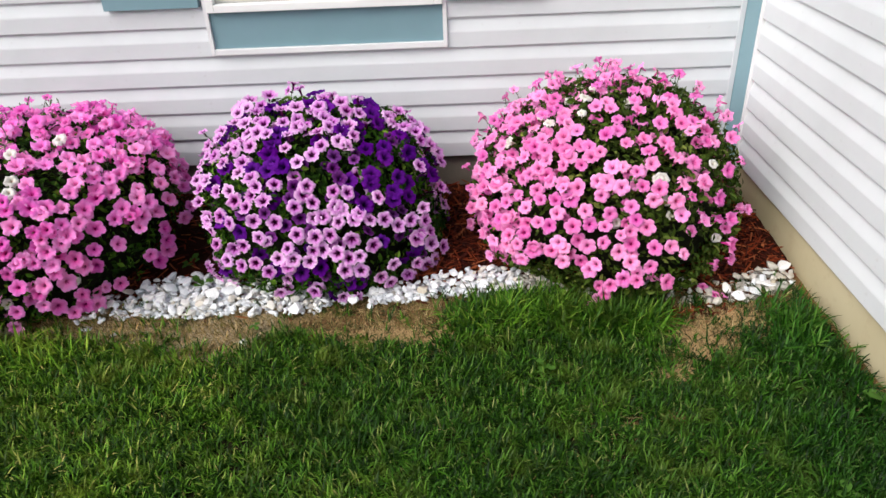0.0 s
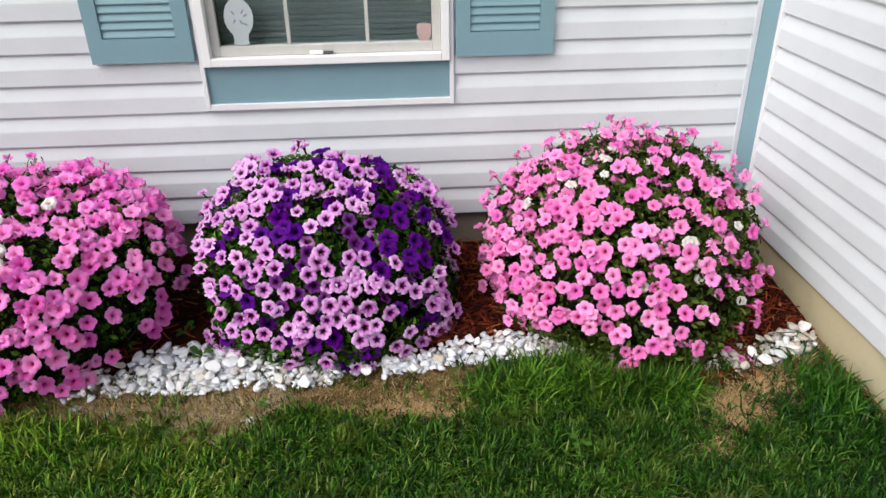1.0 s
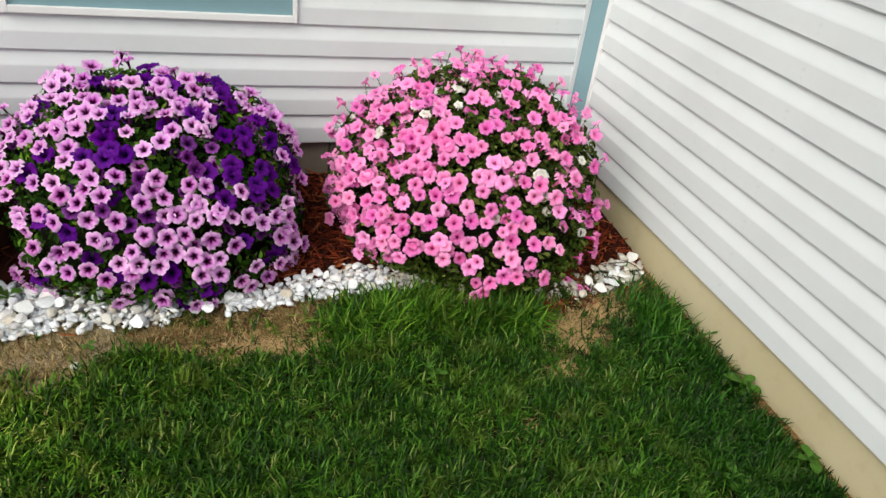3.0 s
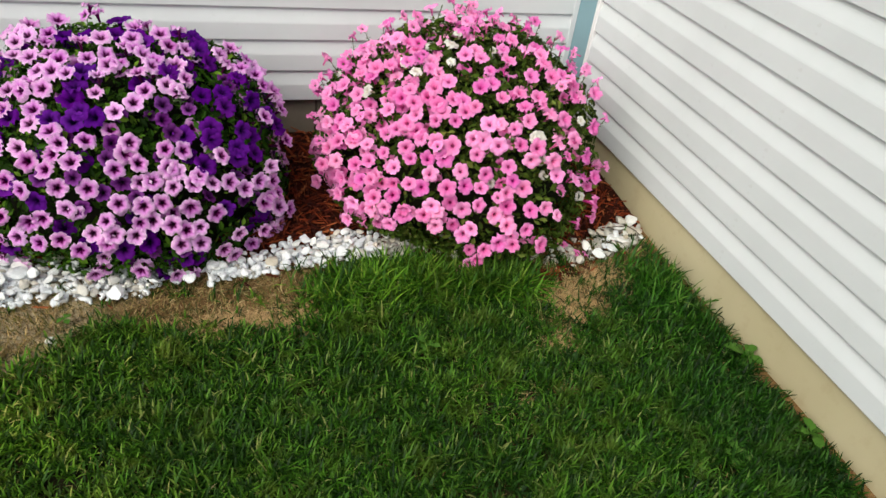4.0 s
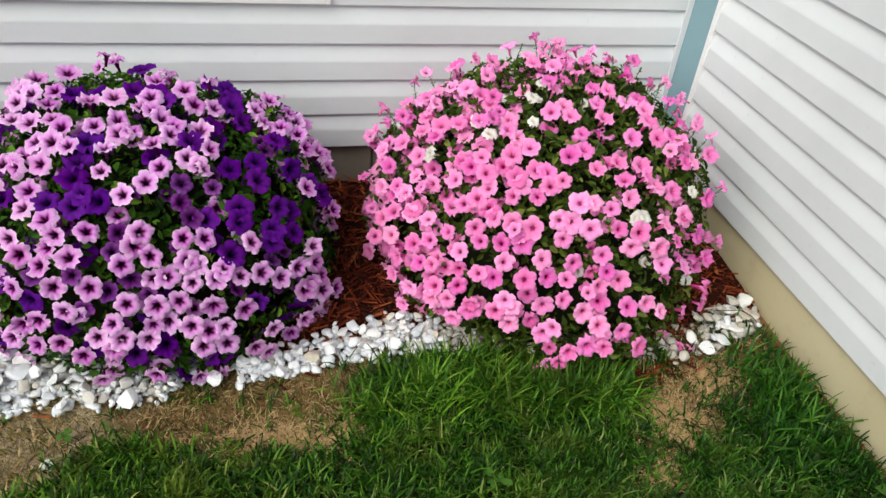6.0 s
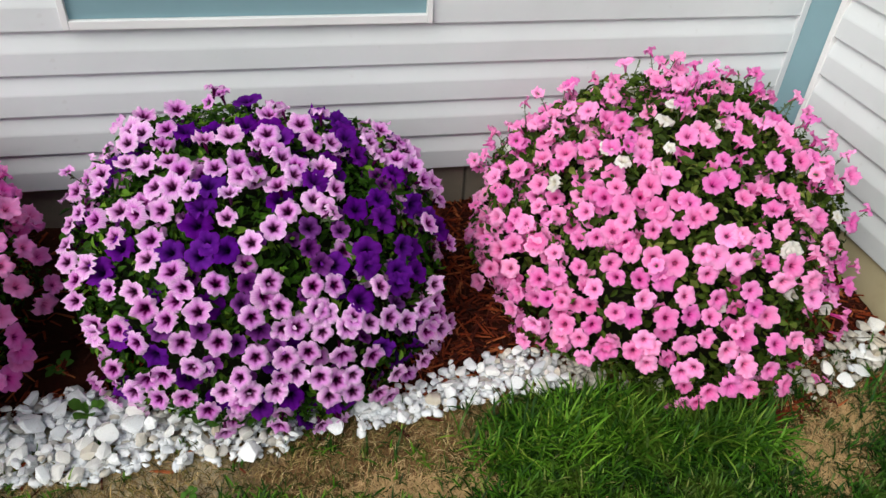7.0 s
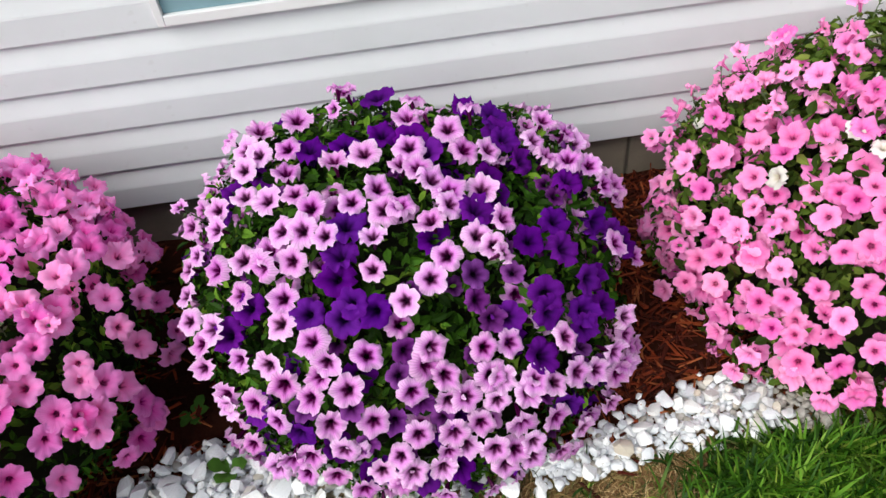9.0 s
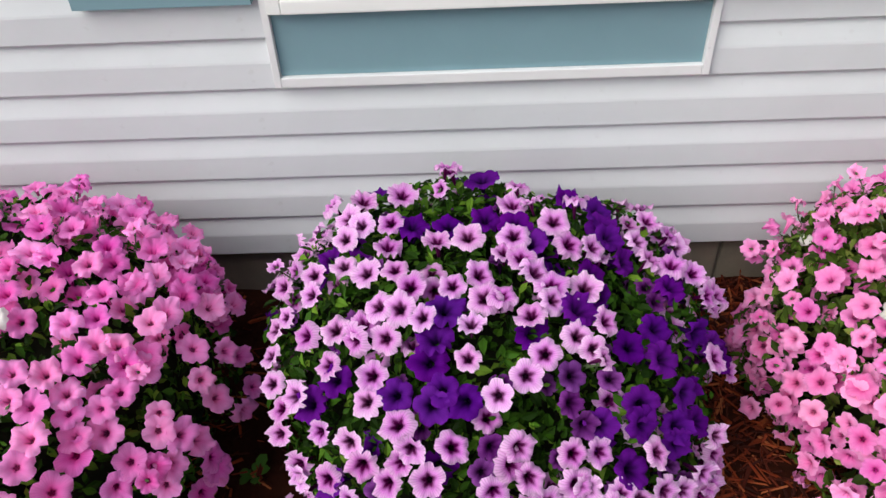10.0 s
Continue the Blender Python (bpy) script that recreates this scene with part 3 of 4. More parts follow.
GRAVEL_BACK = [(-2.95, -0.92), (-2.62, -0.80), (-2.50, -0.71), (-2.28, -0.70), (-2.15, -0.78), (-2.05, -0.80), (-1.65, -0.85), (-1.42, -0.78), (-1.26, -0.72), (-1.04, -0.76), (-0.70, -0.86), (-0.35, -0.86), (-0.25, -0.79), (-0.12, -0.80)]


def along(line, x):
    return float(np.interp(x, [p[0] for p in line], [p[1] for p in line]))


def bareness(x, y):
    """How bare the lawn is, 0 to 1: the worn strip before the stones and a worn patch near the wing."""
    if x < -3.85:
        return 0.0
    f = along(GRAVEL_FRONT, x)
    wob = 0.06 * noise.noise(Vector((x * 4, y * 4, 3.1))) + 0.05 * noise.noise(Vector((x * 13, y * 13, 7.7)))
    d = y - f
    b = 0.0
    depth = float(np.interp(x, [-2.8, -2.55, -2.40, -2.15, -2.05, -1.99, -1.84, -1.75, -1.42, -1.30], [0.04, 0.14, 0.20, 0.22, 0.15, 0.09, 0.14, 0.20, 0.24, 0.0]))
    if depth > 0.005:
        b = min(1.0, max(0.0, (d + depth + wob) / 0.07 + 0.5))
    for cx, cy, rx, ry in ((-0.56, -1.17, 0.145, 0.16), (-0.40, -1.07, 0.26, 0.12), (-0.23, -1.02, 0.15, 0.10), (-0.56, -1.03, 0.14, 0.055), (-2.20, -1.13, 0.14, 0.10), (-0.64, -1.34, 0.06, 0.06), (-1.49, -1.12, 0.10, 0.07), (-0.97, -1.50, 0.035, 0.028), (-0.73, -1.42, 0.045, 0.03), (-0.88, -1.58, 0.04, 0.026), (-0.73, -1.55, 0.035, 0.03)):
        b = max(b, min(0.97, max(0.0, (1.25 + wob * 12 - ((x - cx) / rx) ** 2 - ((y - cy) / ry) ** 2) * 1.2)))
    if -0.128 - 0.0167 * y + wob * 0.4 < x and y < -0.9:
        b = max(b, 0.9)
    if d > 0:
        b = 1.0
    return b


def ground_height(x, y):
    z = 0.012 * fbm(x * 1.3, y * 1.3) + 0.004 * fbm(x * 9, y * 9)
    return z


xs = [-900, -300, -100, -40, -20, -12, -8, -6] + list(np.linspace(-4.6, 0.1, 190)) + [0.6, 2, 6, 20, 60, 200, 900]
ys = [-900, -300, -100, -40, -20, -12, -8, -5] + list(np.linspace(-3.6, 0.1, 150)) + [0.6, 2, 6, 20, 60, 200, 900]
verts = [(x, y, ground_height(x, y) - (0.02 if y > 0.05 or x > 0.05 else 0)) for y in ys for x in xs]
nx = len(xs)
faces = [(j * nx + i, j * nx + i + 1, (j + 1) * nx + i + 1, (j + 1) * nx + i) for j in range(len(ys) - 1) for i in range(nx - 1)]
ground_mesh = mesh_from("ground", verts, faces, SOIL, True)
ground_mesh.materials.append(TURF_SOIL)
ground_mesh.materials.append(FAR_LAWN)
for f in ground_mesh.polygons:
    c = f.center
    near = -3.88 < c.x < 0.1 and -2.33 < c.y < 0.1
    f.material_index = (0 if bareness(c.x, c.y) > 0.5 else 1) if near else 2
ground = tagged(new("ground", ground_mesh), "brown soil with dry thatch under the lawn", "ground", kind="structure")


def mulch_height(x, y):
    b = along(GRAVEL_BACK, x)
    edge = min(1.0, max(0.0, (y - b + 0.06) / 0.15))
    return -0.01 + 0.042 * edge + 0.012 * fbm(x * 5, y * 5)


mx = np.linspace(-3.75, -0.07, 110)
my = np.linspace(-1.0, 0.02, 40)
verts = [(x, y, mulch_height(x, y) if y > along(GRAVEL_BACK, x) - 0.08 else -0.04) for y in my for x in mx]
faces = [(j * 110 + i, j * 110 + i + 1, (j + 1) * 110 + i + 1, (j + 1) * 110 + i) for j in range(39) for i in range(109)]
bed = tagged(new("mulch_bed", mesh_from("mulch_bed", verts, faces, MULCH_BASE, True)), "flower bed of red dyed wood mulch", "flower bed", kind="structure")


def rot_to(normal, spin):
    return Vector(normal).to_track_quat('Z', 'Y').to_matrix() @ Matrix.Rotation(spin, 3, 'Z')


def chips(n, spots, length, width, thick, material, name, tilt=0.35):
    verts, faces = [], []
    for i in range(n):
        x, y, z = spots()
        l, w, t = rnd.uniform(*length) / 2, rnd.uniform(*width) / 2, rnd.uniform(*thick) / 2
        q = Euler((rnd.gauss(0, tilt), rnd.gauss(0, tilt), rnd.uniform(0, 6.3))).to_matrix()
        b = len(verts)
        for sx, sy, sz in ((-1, -1, -1), (1, -0.4, -1), (1, 0.5, -1), (-1, 1, -1), (-0.9, -0.8, 1), (0.8, -0.4, 1), (0.9, 0.3, 1), (-0.8, 0.9, 1)):
            v = q @ Vector((sx * l * rnd.uniform(0.85, 1.1), sy * w * rnd.uniform(0.7, 1.2), sz * t))
            verts.append((x + v.x, y + v.y, z + v.z))
        faces += [(b, b + 3, b + 2, b + 1), (b + 4, b + 5, b + 6, b + 7), (b, b + 1, b + 5, b + 4), (b + 1, b + 2, b + 6, b + 5), (b + 2, b + 3, b + 7, b + 6), (b + 3, b, b + 4, b + 7)]
    return mesh_from(name, verts, faces, material)


def mulch_spot():
    while True:
        x, y = rnd.uniform(-3.7, -0.09), rnd.uniform(-0.95, 0.0)
        # Chips thinned between two mounds; the dark base stands in for shade.
        if -2.62 < x < -2.28 and y > -0.70 and rnd.random() < 0.85:
            continue
        if y > along(GRAVEL_BACK, x) - 0.05:
            return x, y, mulch_height(x, y) + rnd.uniform(-0.002, 0.018)


part("mulch_chips", chips(12000, mulch_spot, (0.015, 0.085), (0.0025, 0.009), (0.002, 0.006), MULCH, "mulch_chips"), bed, "loose shreds of red wood mulch", kind="stuff")


part("coarse_chips", chips(700, mulch_spot, (0.04, 0.105), (0.007, 0.016), (0.003, 0.007), MULCH, "coarse_chips", 0.25), bed, "larger splinters of red wood mulch", kind="stuff")


def stray_spot():
    if rnd.random() < 0.5:
        x, y = rnd.gauss(-0.56, 0.07), rnd.gauss(-1.035, 0.02)
    else:
        x = rnd.uniform(-2.6, -0.2)
        y = along(GRAVEL_FRONT, x) + rnd.uniform(-0.04, 0.2)
    return x, y, ground_height(x, y) + 0.012


part("stray_chips", chips(170, stray_spot, (0.02, 0.06), (0.004, 0.012), (0.002, 0.005), MULCH, "stray_chips"), bed, "stray mulch shreds among stones and soil", kind="stuff")


piece = extrude_profile("wood_piece", [(-0.012, 0.0), (0.010, 0.0), (0.013, 0.006), (0.004, 0.012), (-0.009, 0.010)], 0.13, MULCH, 3)
part("wood_piece", piece, bed, "long red wood splinter on the soil", pose(-0.61, -1.07, ground_height(-0.55, -1.05) + 0.004, 0, 0, 24))

# ---- petunias ----
def flower_mesh(name, radius, material, seed, droop=0.0):
    """Five-lobed trumpet bloom facing +z, centre of the mouth at the origin."""
    r = random.Random(seed)
    seg, rings = 30, []
    ph = r.uniform(0, 6.28)
    for frac, z, lobe, ruf in ((0.10, -0.95, 0, 0), (0.15, -0.45, 0, 0), (0.24, -0.12, 0, 0), (0.50, 0.07, 0.03, 0.03), (0.80, 0.12, 0.10, 0.07), (1.0, 0.04 - droop, 0.21, 0.16)):
        ring = []
        for i in range(seg):
            a = 2 * math.pi * i / seg
            lo = abs(math.cos(2.5 * a)) ** 0.42
            rr = radius * frac * (1 - lobe * (1 - lo) + 0.035 * math.sin(2 * a + ph) * (frac > 0.4) + (r.uniform(-0.03, 0.03) if lobe > 0.1 else 0))
            zz = radius * (z + ruf * math.sin(10 * a + ph) * 0.8 + ruf * r.uniform(-1.0, 1.0) + 0.12 * frac * frac * math.sin(a + ph) + 0.07 * frac * frac * math.cos(5 * a))
            ring.append((rr * math.cos(a), rr * math.sin(a), zz))
        rings.append(ring)
    verts = [v for ring in rings for v in ring] + [(0, 0, -radius * 0.55)]
    faces = [(k * seg + i, k * seg + (i + 1) % seg, (k + 1) * seg + (i + 1) % seg, (k + 1) * seg + i) for k in range(len(rings) - 1) for i in range(seg)]
    faces += [(len(verts) - 1, seg + i, seg + (i + 1) % seg) for i in range(seg)]
    me = mesh_from(name, verts, faces, material, True)
    uv = me.uv_layers.new(name="bloom")
    for lp in me.loops:
        co = me.vertices[lp.vertex_index].co
        uv.data[lp.index].uv = (0.5 + co.x / radius / 2.2, 0.5 + co.y / radius / 2.2)
    return me


FLOWERS = {}
for key, radius, material, droops in (("pink", PINK_R, PINK, (0.0, 0.08, 0.16, -0.06)), ("pale", PINK_R, PALE_PINK, (0.0, 0.08, 0.16, -0.06)), ("lilac", LILAC_R, LILAC, (0.0, 0.06, -0.08, 0.14)), ("violet", VIOLET_R, VIOLET, (0.0, 0.05, 0.1, -0.03)), ("plum", LILAC_R * 0.85, PLUM, (0.0, -0.1)), ("faded", PINK_R, FADED, (0.1, 0.3)), ("withered", PINK_R * 0.72, FADED, (0.9, 1.2))):
    FLOWERS[key] = [flower_mesh(key + "_flower", radius, material, 31 * i + 5, d) for i, d in enumerate(droops)]


class Mound:
    """A rounded heap of foliage standing on the bed."""

    def __init__(self, cx, cy, rx, ry, back, top, wide, power, taper, seed, lump=0.02):
        self.c, self.rx, self.ry, self.back, self.top, self.wide, self.p, self.taper, self.seed, self.lump = (cx, cy), rx, ry, back, top, wide, power, taper, seed, lump

    def point(self, a, u, depth=1.0):
        """u from 0 at the crown to 1 at the ground, round the angle a."""
        split = 0.62
        if u < split:
            ph = u / split * math.pi / 2
            s, c = math.sin(ph), math.cos(ph)
            k = (s ** self.p + c ** self.p) ** (-1 / self.p)
            r, z = s * k, self.wide + (self.top - self.wide) * c * k
        else:
            v = (u - split) / (1 - split)
            r, z = 1 - self.taper * v ** 1.4, self.wide * (1 - v)
        x, y = r * math.cos(a), r * math.sin(a)
        g = 1 + self.lump / 0.5 * noise.noise(Vector((x * 2.2 + self.seed, y * 2.2, z * 4.5))) * 2.0
        x, y = x * self.rx * g * depth, y * (self.ry if y < 0 else self.back) * g * depth
        z = z * (1 + (g - 1) * 0.7) * (0.35 + 0.65 * depth) if z > self.wide else z
        return Vector((self.c[0] + x, self.c[1] + y, max(z, 0.02)))

    def normal(self, a, u):
        e = 0.02
        du = self.point(a, min(u + e, 1)) - self.point(a, max(u - e, 0))
        da = self.point(a + 0.05, u) - self.point(a - 0.05, u)
        n = da.cross(du)
        n = n if n.length > 1e-9 else Vector((0, 0, 1))
        n.normalize()
        out = self.point(a, u) - Vector((*self.c, self.wide * 0.6))
        return n if n.dot(out) > 0 else -n

    def scatter(self, r):
        """A random spot, even over the surface."""
        while True:
            a, u = r.uniform(0, 2 * math.pi), r.uniform(0.0, 1.0)
            w = math.sin(min(u / 0.62, 1) * math.pi / 2)
            if r.random() < w:
                return a, u


def leaves_mesh(name, mound, n, material, seed, size=(0.016, 0.034), shell=(0.80, 1.0), hollow=False):
    r = random.Random(seed)
    verts, faces = [], []
    for _ in range(n):
        a, u = mound.scatter(r)
        # Fewer leaves low down, so the near-black core shows as shade.
        while u > 0.45 and r.random() < 0.72:
            a, u = mound.scatter(r)
        if hollow and mound.point(a, u).x > mound.c[0] + 0.30 and mound.point(a, u).z < 0.33 and r.random() < 0.55:
            continue
        d = shell[0] + (shell[1] - shell[0]) * math.sqrt(r.random())
        p = mound.point(a, u, d)
        nrm = (mound.normal(a, u) + Vector((r.gauss(0, 0.55), r.gauss(0, 0.55), r.gauss(0.25, 0.5)))).normalized()
        q = rot_to(nrm, r.uniform(0, 6.3))
        l = r.uniform(*size)
        w = l * r.uniform(0.21, 0.32)
        b = len(verts)
        fold = l * r.uniform(0.05, 0.2)
        curl = l * r.uniform(-0.1, 0.35)
        for x, y, z in ((-0.5 * l, 0, 0), (-0.1 * l, -w, fold), (0.25 * l, -w * 0.75, fold - curl * 0.4), (0.55 * l, 0, -curl), (0.25 * l, w * 0.75, fold - curl * 0.4), (-0.1 * l, w, fold), (0.1 * l, 0, -curl * 0.15)):
            v = q @ Vector((x, y, z))
            verts.append(p + v)
        faces += [(b, b + 1, b + 6), (b + 1, b + 2, b + 6), (b + 2, b + 3, b + 6), (b + 3, b + 4, b + 6), (b + 4, b + 5, b + 6), (b + 5, b, b + 6)]
    return mesh_from(name, verts, faces, material)


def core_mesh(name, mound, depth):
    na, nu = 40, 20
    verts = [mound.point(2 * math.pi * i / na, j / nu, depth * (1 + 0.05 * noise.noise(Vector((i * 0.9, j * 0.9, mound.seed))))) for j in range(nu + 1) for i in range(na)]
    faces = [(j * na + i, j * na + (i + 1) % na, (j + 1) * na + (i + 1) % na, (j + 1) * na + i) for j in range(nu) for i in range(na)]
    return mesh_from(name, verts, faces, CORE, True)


def stem_mesh(height, lean, seed):
    """A thin leaning shoot that ends in a closed bud."""
    r = random.Random(seed)
    verts, faces = [], []
    prof = ((0.0, 0.0016), (0.35, 0.0014), (0.7, 0.0012), (0.8, 0.0022), (0.92, 0.003), (1.0, 0.0008))
    for f, rad in prof:
        cx, cy = lean * f * f, 0.2 * lean * math.sin(f * 4 + seed)
        for i in range(5):
            verts.append((cx + rad * math.cos(i * 1.2566), cy + rad * math.sin(i * 1.2566), height * f))
    faces = [(k * 5 + i, k * 5 + (i + 1) % 5, (k + 1) * 5 + (i + 1) % 5, (k + 1) * 5 + i) for k in range(len(prof) - 1) for i in range(5)]
    for k in range(5):
        f, a, l = r.uniform(0.25, 0.8), r.uniform(0, 6.3), r.uniform(0.009, 0.016)
        c = Vector((lean * f * f, 0.2 * lean * math.sin(f * 4 + seed), height * f))
        q = Matrix.Rotation(a, 3, 'Z') @ Matrix.Rotation(-0.5, 3, 'Y')
        b = len(verts)
        verts += [tuple(c + q @ Vector(v)) for v in ((0, 0, 0), (l * 0.5, -l * 0.3, 0.001), (l, 0, -0.001), (l * 0.5, l * 0.3, 0.001))]
        faces += [(b, b + 1, b + 2), (b, b + 2, b + 3)]
    return mesh_from("stem", verts, faces, STEM, True)


STEM_SHAPES = ((0.055, 0.02, 1), (0.045, 0.03, 2), (0.07, 0.012, 3))
STEMS = [stem_mesh(*shape) for shape in STEM_SHAPES]
STEM_TIPS = [Vector((lean * 0.92, 0.2 * lean * math.sin(3.85 + seed), height * 0.97)) for height, lean, seed in STEM_SHAPES]


def join_into(name, items):
    """Joins placed copies of flower meshes, grouped by material, into one mesh."""
    verts, faces, mats, idx, uvs = [], [], [], [], []
    for me, m in items:
        if me.uv_layers:
            flat = np.zeros(len(me.loops) * 2)
            me.uv_layers[0].data.foreach_get("uv", flat)
            uvs.append(flat)
        b = len(verts)
        verts += [m @ v.co for v in me.vertices]
        mt = me.materials[0]
        if mt not in mats:
            mats.append(mt)
        for p in me.polygons:
            faces.append([b + i for i in p.vertices])
            idx.append(mats.index(mt))
    me = mesh_from(name, verts, faces, None, True)
    for mt in mats:
        me.materials.append(mt)
    me.polygons.foreach_set("material_index", idx)
    if uvs:
        me.uv_layers.new(name="bloom").data.foreach_set("uv", np.concatenate(uvs))
    return me


def petunia(name, label, mound, kinds, n_leaf, n_flower, gap, seed, fixed=(), sizes=(0.86, 1.10), hollow=False, sprigs=44, leaf=LEAF, under=(), leaf_size=(0.012, 0.034), full=0.2, loose=(0, 0), crown=0.0):
    """fixed: blooms (kind, degrees round the mound, hundredths down from the crown); kinds: weights for the rest; under: kinds half hidden in the leaves; full: how many of those; loose: a stretch of degrees filled evenly; crown: how far down the top is filled evenly."""
    r = random.Random(seed)
    plant = tagged(new(name, None), label, "petunia", "petunias along the house wall")
    part("inner_growth", core_mesh("inner_growth", mound, 0.87 if hollow else 0.80), plant, "near-black core standing in for shade among inner stems")
    part("foliage", leaves_mesh("foliage", mound, n_leaf, leaf, seed, leaf_size, (0.76, 0.985), hollow), plant, "small green petunia leaves", kind="stuff")
    placed, rest, count = [], [], 0

    def put(kind, a, u, scale, lift, wobble=0.28):
        nonlocal count
        p = mound.point(a, u)
        n = mound.normal(a, u)
        face = (n + Vector((r.gauss(0, wobble), r.gauss(-0.42 if hollow else -0.22, wobble), r.gauss(0.70 if hollow else 0.34, wobble)))).normalized()
        me = r.choice(FLOWERS[kind])
        pos = p + n * lift
        pos.z = max(pos.z, 0.035)
        m = Matrix.Translation(pos) @ rot_to(face, r.uniform(0, 6.3)).to_4x4() @ Matrix.Diagonal((scale, scale * r.uniform(0.86, 1.06), scale * r.uniform(0.8, 1.5), 1))
        placed.append(pos)
        if count < 300:
            part("flower", me, plant, m=m)
            count += 1
        else:
            rest.append((me, m))

    for kind, deg, down in fixed:
        size = r.uniform(*sizes) * {"violet": 0.90, "faded": 0.80}.get(kind, 1.0)
        put(kind, radians(deg), down / 100, size, r.uniform(0.004, 0.014) if kind in ("violet", "plum") else r.uniform(0.014, 0.028), 0.2)
    names, weights = list(kinds), list(kinds.values())
    for _ in range(30000):
        if len(placed) >= n_flower:
            break
        a, u = mound.scatter(r)
        p = mound.point(a, u)
        front = (math.sin(a) < 0.12 or u < 0.30) and not loose[0] < math.degrees(a) < loose[1] and u > crown
        if p.z < 0.09 and (not front or r.random() < 0.6):
            continue
        if hollow and p.z < 0.36 and p.x > mound.c[0] + 0.45:
            continue
        if front and r.random() > full:
            continue
        kind = r.choice(under) if front else r.choices(names, weights)[0]
        side = loose[0] < math.degrees(a) < loose[1]
        lift = r.uniform(-0.040, -0.012) if front else r.uniform(-0.045, -0.010) if side else r.uniform(-0.035, 0.008)
        q = p + mound.normal(a, u) * lift
        g = gap * r.uniform(0.6, 1.35) * (1.15 if front else 1.35 if side else 1.0)
        if any((q - o).length_squared < g * g for o in placed) or (front and not any((q - o).length_squared < 0.0042 for o in placed[:len(fixed)])):
            continue
        put(kind, a, u, r.uniform(*sizes) * (0.84 if kind == "violet" else 0.9 if front else 1.0), lift, 0.48 if front else 0.34)
    if rest:
        part("flower_mass", join_into("flower_mass", rest), plant, kind="stuff")
    for _ in range(sprigs):
        a, u = r.uniform(0, 6.28), r.uniform(0.04, 0.5)
        n = (mound.normal(a, u) + Vector((r.gauss(0, 0.2), r.gauss(0, 0.2), 0.5))).normalized()
        base = mound.point(a, u) - n * 0.01
        stem_m = Matrix.Translation(base) @ rot_to(n, r.uniform(0, 6.3)).to_4x4()
        which = r.randrange(3)
        shoot = part("stem", STEMS[which], plant, "thin green shoot with small leaves", stem_m)
        k = r.uniform(0.62, 0.85)
        face = (n + Vector((r.gauss(0, 0.5), r.gauss(-0.2, 0.5), r.gauss(0, 0.4)))).normalized()
        part("flower", r.choice(FLOWERS[names[0]]), shoot, m=stem_m.inverted() @ Matrix.Translation(stem_m @ STEM_TIPS[which]) @ rot_to(face, r.uniform(0, 6.3)).to_4x4() @ Matrix.Diagonal((k, k, k * 1.3, 1)))
    for _ in range(sprigs if hollow else sprigs // 3):
        a, u = r.uniform(0, 6.28), r.uniform(0.03, 0.42)
        n = (mound.normal(a, u) + Vector((0, 0, 0.8))).normalized()
        part("stem", r.choice(STEMS), plant, m=Matrix.Translation(mound.point(a, u) - n * 0.02) @ rot_to(n, r.uniform(0, 6.3)).to_4x4())
    return plant


LILACS_A = [(110, 16), (158, 19), (152, 14), (178, 14), (214, 9), (240, 6), (170, 20), (176, 18), (184, 20), (202, 15), (262, 12), (250, 15), (266, 16), (274, 16), (208, 19), (198, 21), (216, 16), (232, 17), (226, 21), (234, 20), (244, 20), (198, 27), (262, 20), (262, 24), (270, 28), (180, 34), (216, 27), (224, 24), (226, 26), (234, 24), (208, 31), (236, 29), (222, 31), (192, 34), (192, 37), (190, 26), (156, 25), (66, 12), (42, 5), (24, 14), (350, 9), (304, 6), (284, 8), (334, 12), (342, 15)]
LILACS_B = [(294, 10), (296, 13), (298, 16), (294, 18), (284, 19), (312, 18), (306, 23), (296, 23), (298, 25), (284, 24), (278, 26), (16, 26), (354, 25), (354, 28), (354, 31), (348, 33), (354, 36), (334, 37), (2, 23), (210, 39), (218, 37), (216, 40), (218, 43), (224, 46), (230, 38), (238, 37), (238, 32), (248, 33), (252, 35), (250, 37), (260, 34), (256, 38), (248, 40), (228, 49), (234, 44), (240, 45), (252, 43), (260, 43), (232, 52), (236, 56), (242, 51), (214, 73), (246, 50), (250, 55), (242, 57)]
LILACS_C = [(254, 47), (256, 48), (260, 53), (220, 80), (226, 92), (258, 71), (256, 57), (264, 56), (274, 34), (272, 36), (276, 38), (268, 39), (286, 36), (292, 37), (304, 40), (316, 49), (326, 48), (320, 54), (304, 46), (310, 49), (318, 55), (334, 80), (280, 42), (286, 40), (288, 41), (294, 43), (298, 45), (292, 44), (286, 44), (282, 47), (290, 49), (298, 52), (306, 60), (318, 65), (316, 82), (318, 84), (268, 46), (276, 47), (274, 51), (278, 51), (284, 52), (288, 54), (292, 54), (292, 59), (304, 75)]
LILACS_D = [(286, 58), (266, 53), (272, 54), (272, 73), (284, 83), (290, 92), (264, 55), (332, 91), (264, 50), (300, 66), (226, 47), (200, 39), (242, 39), (276, 42), (326, 52), (328, 56), (328, 60), (338, 91), (328, 80), (326, 92), (346, 47), (12, 42), (6, 44), (338, 70)]
LILACS = LILACS_A + LILACS_B + LILACS_C + LILACS_D
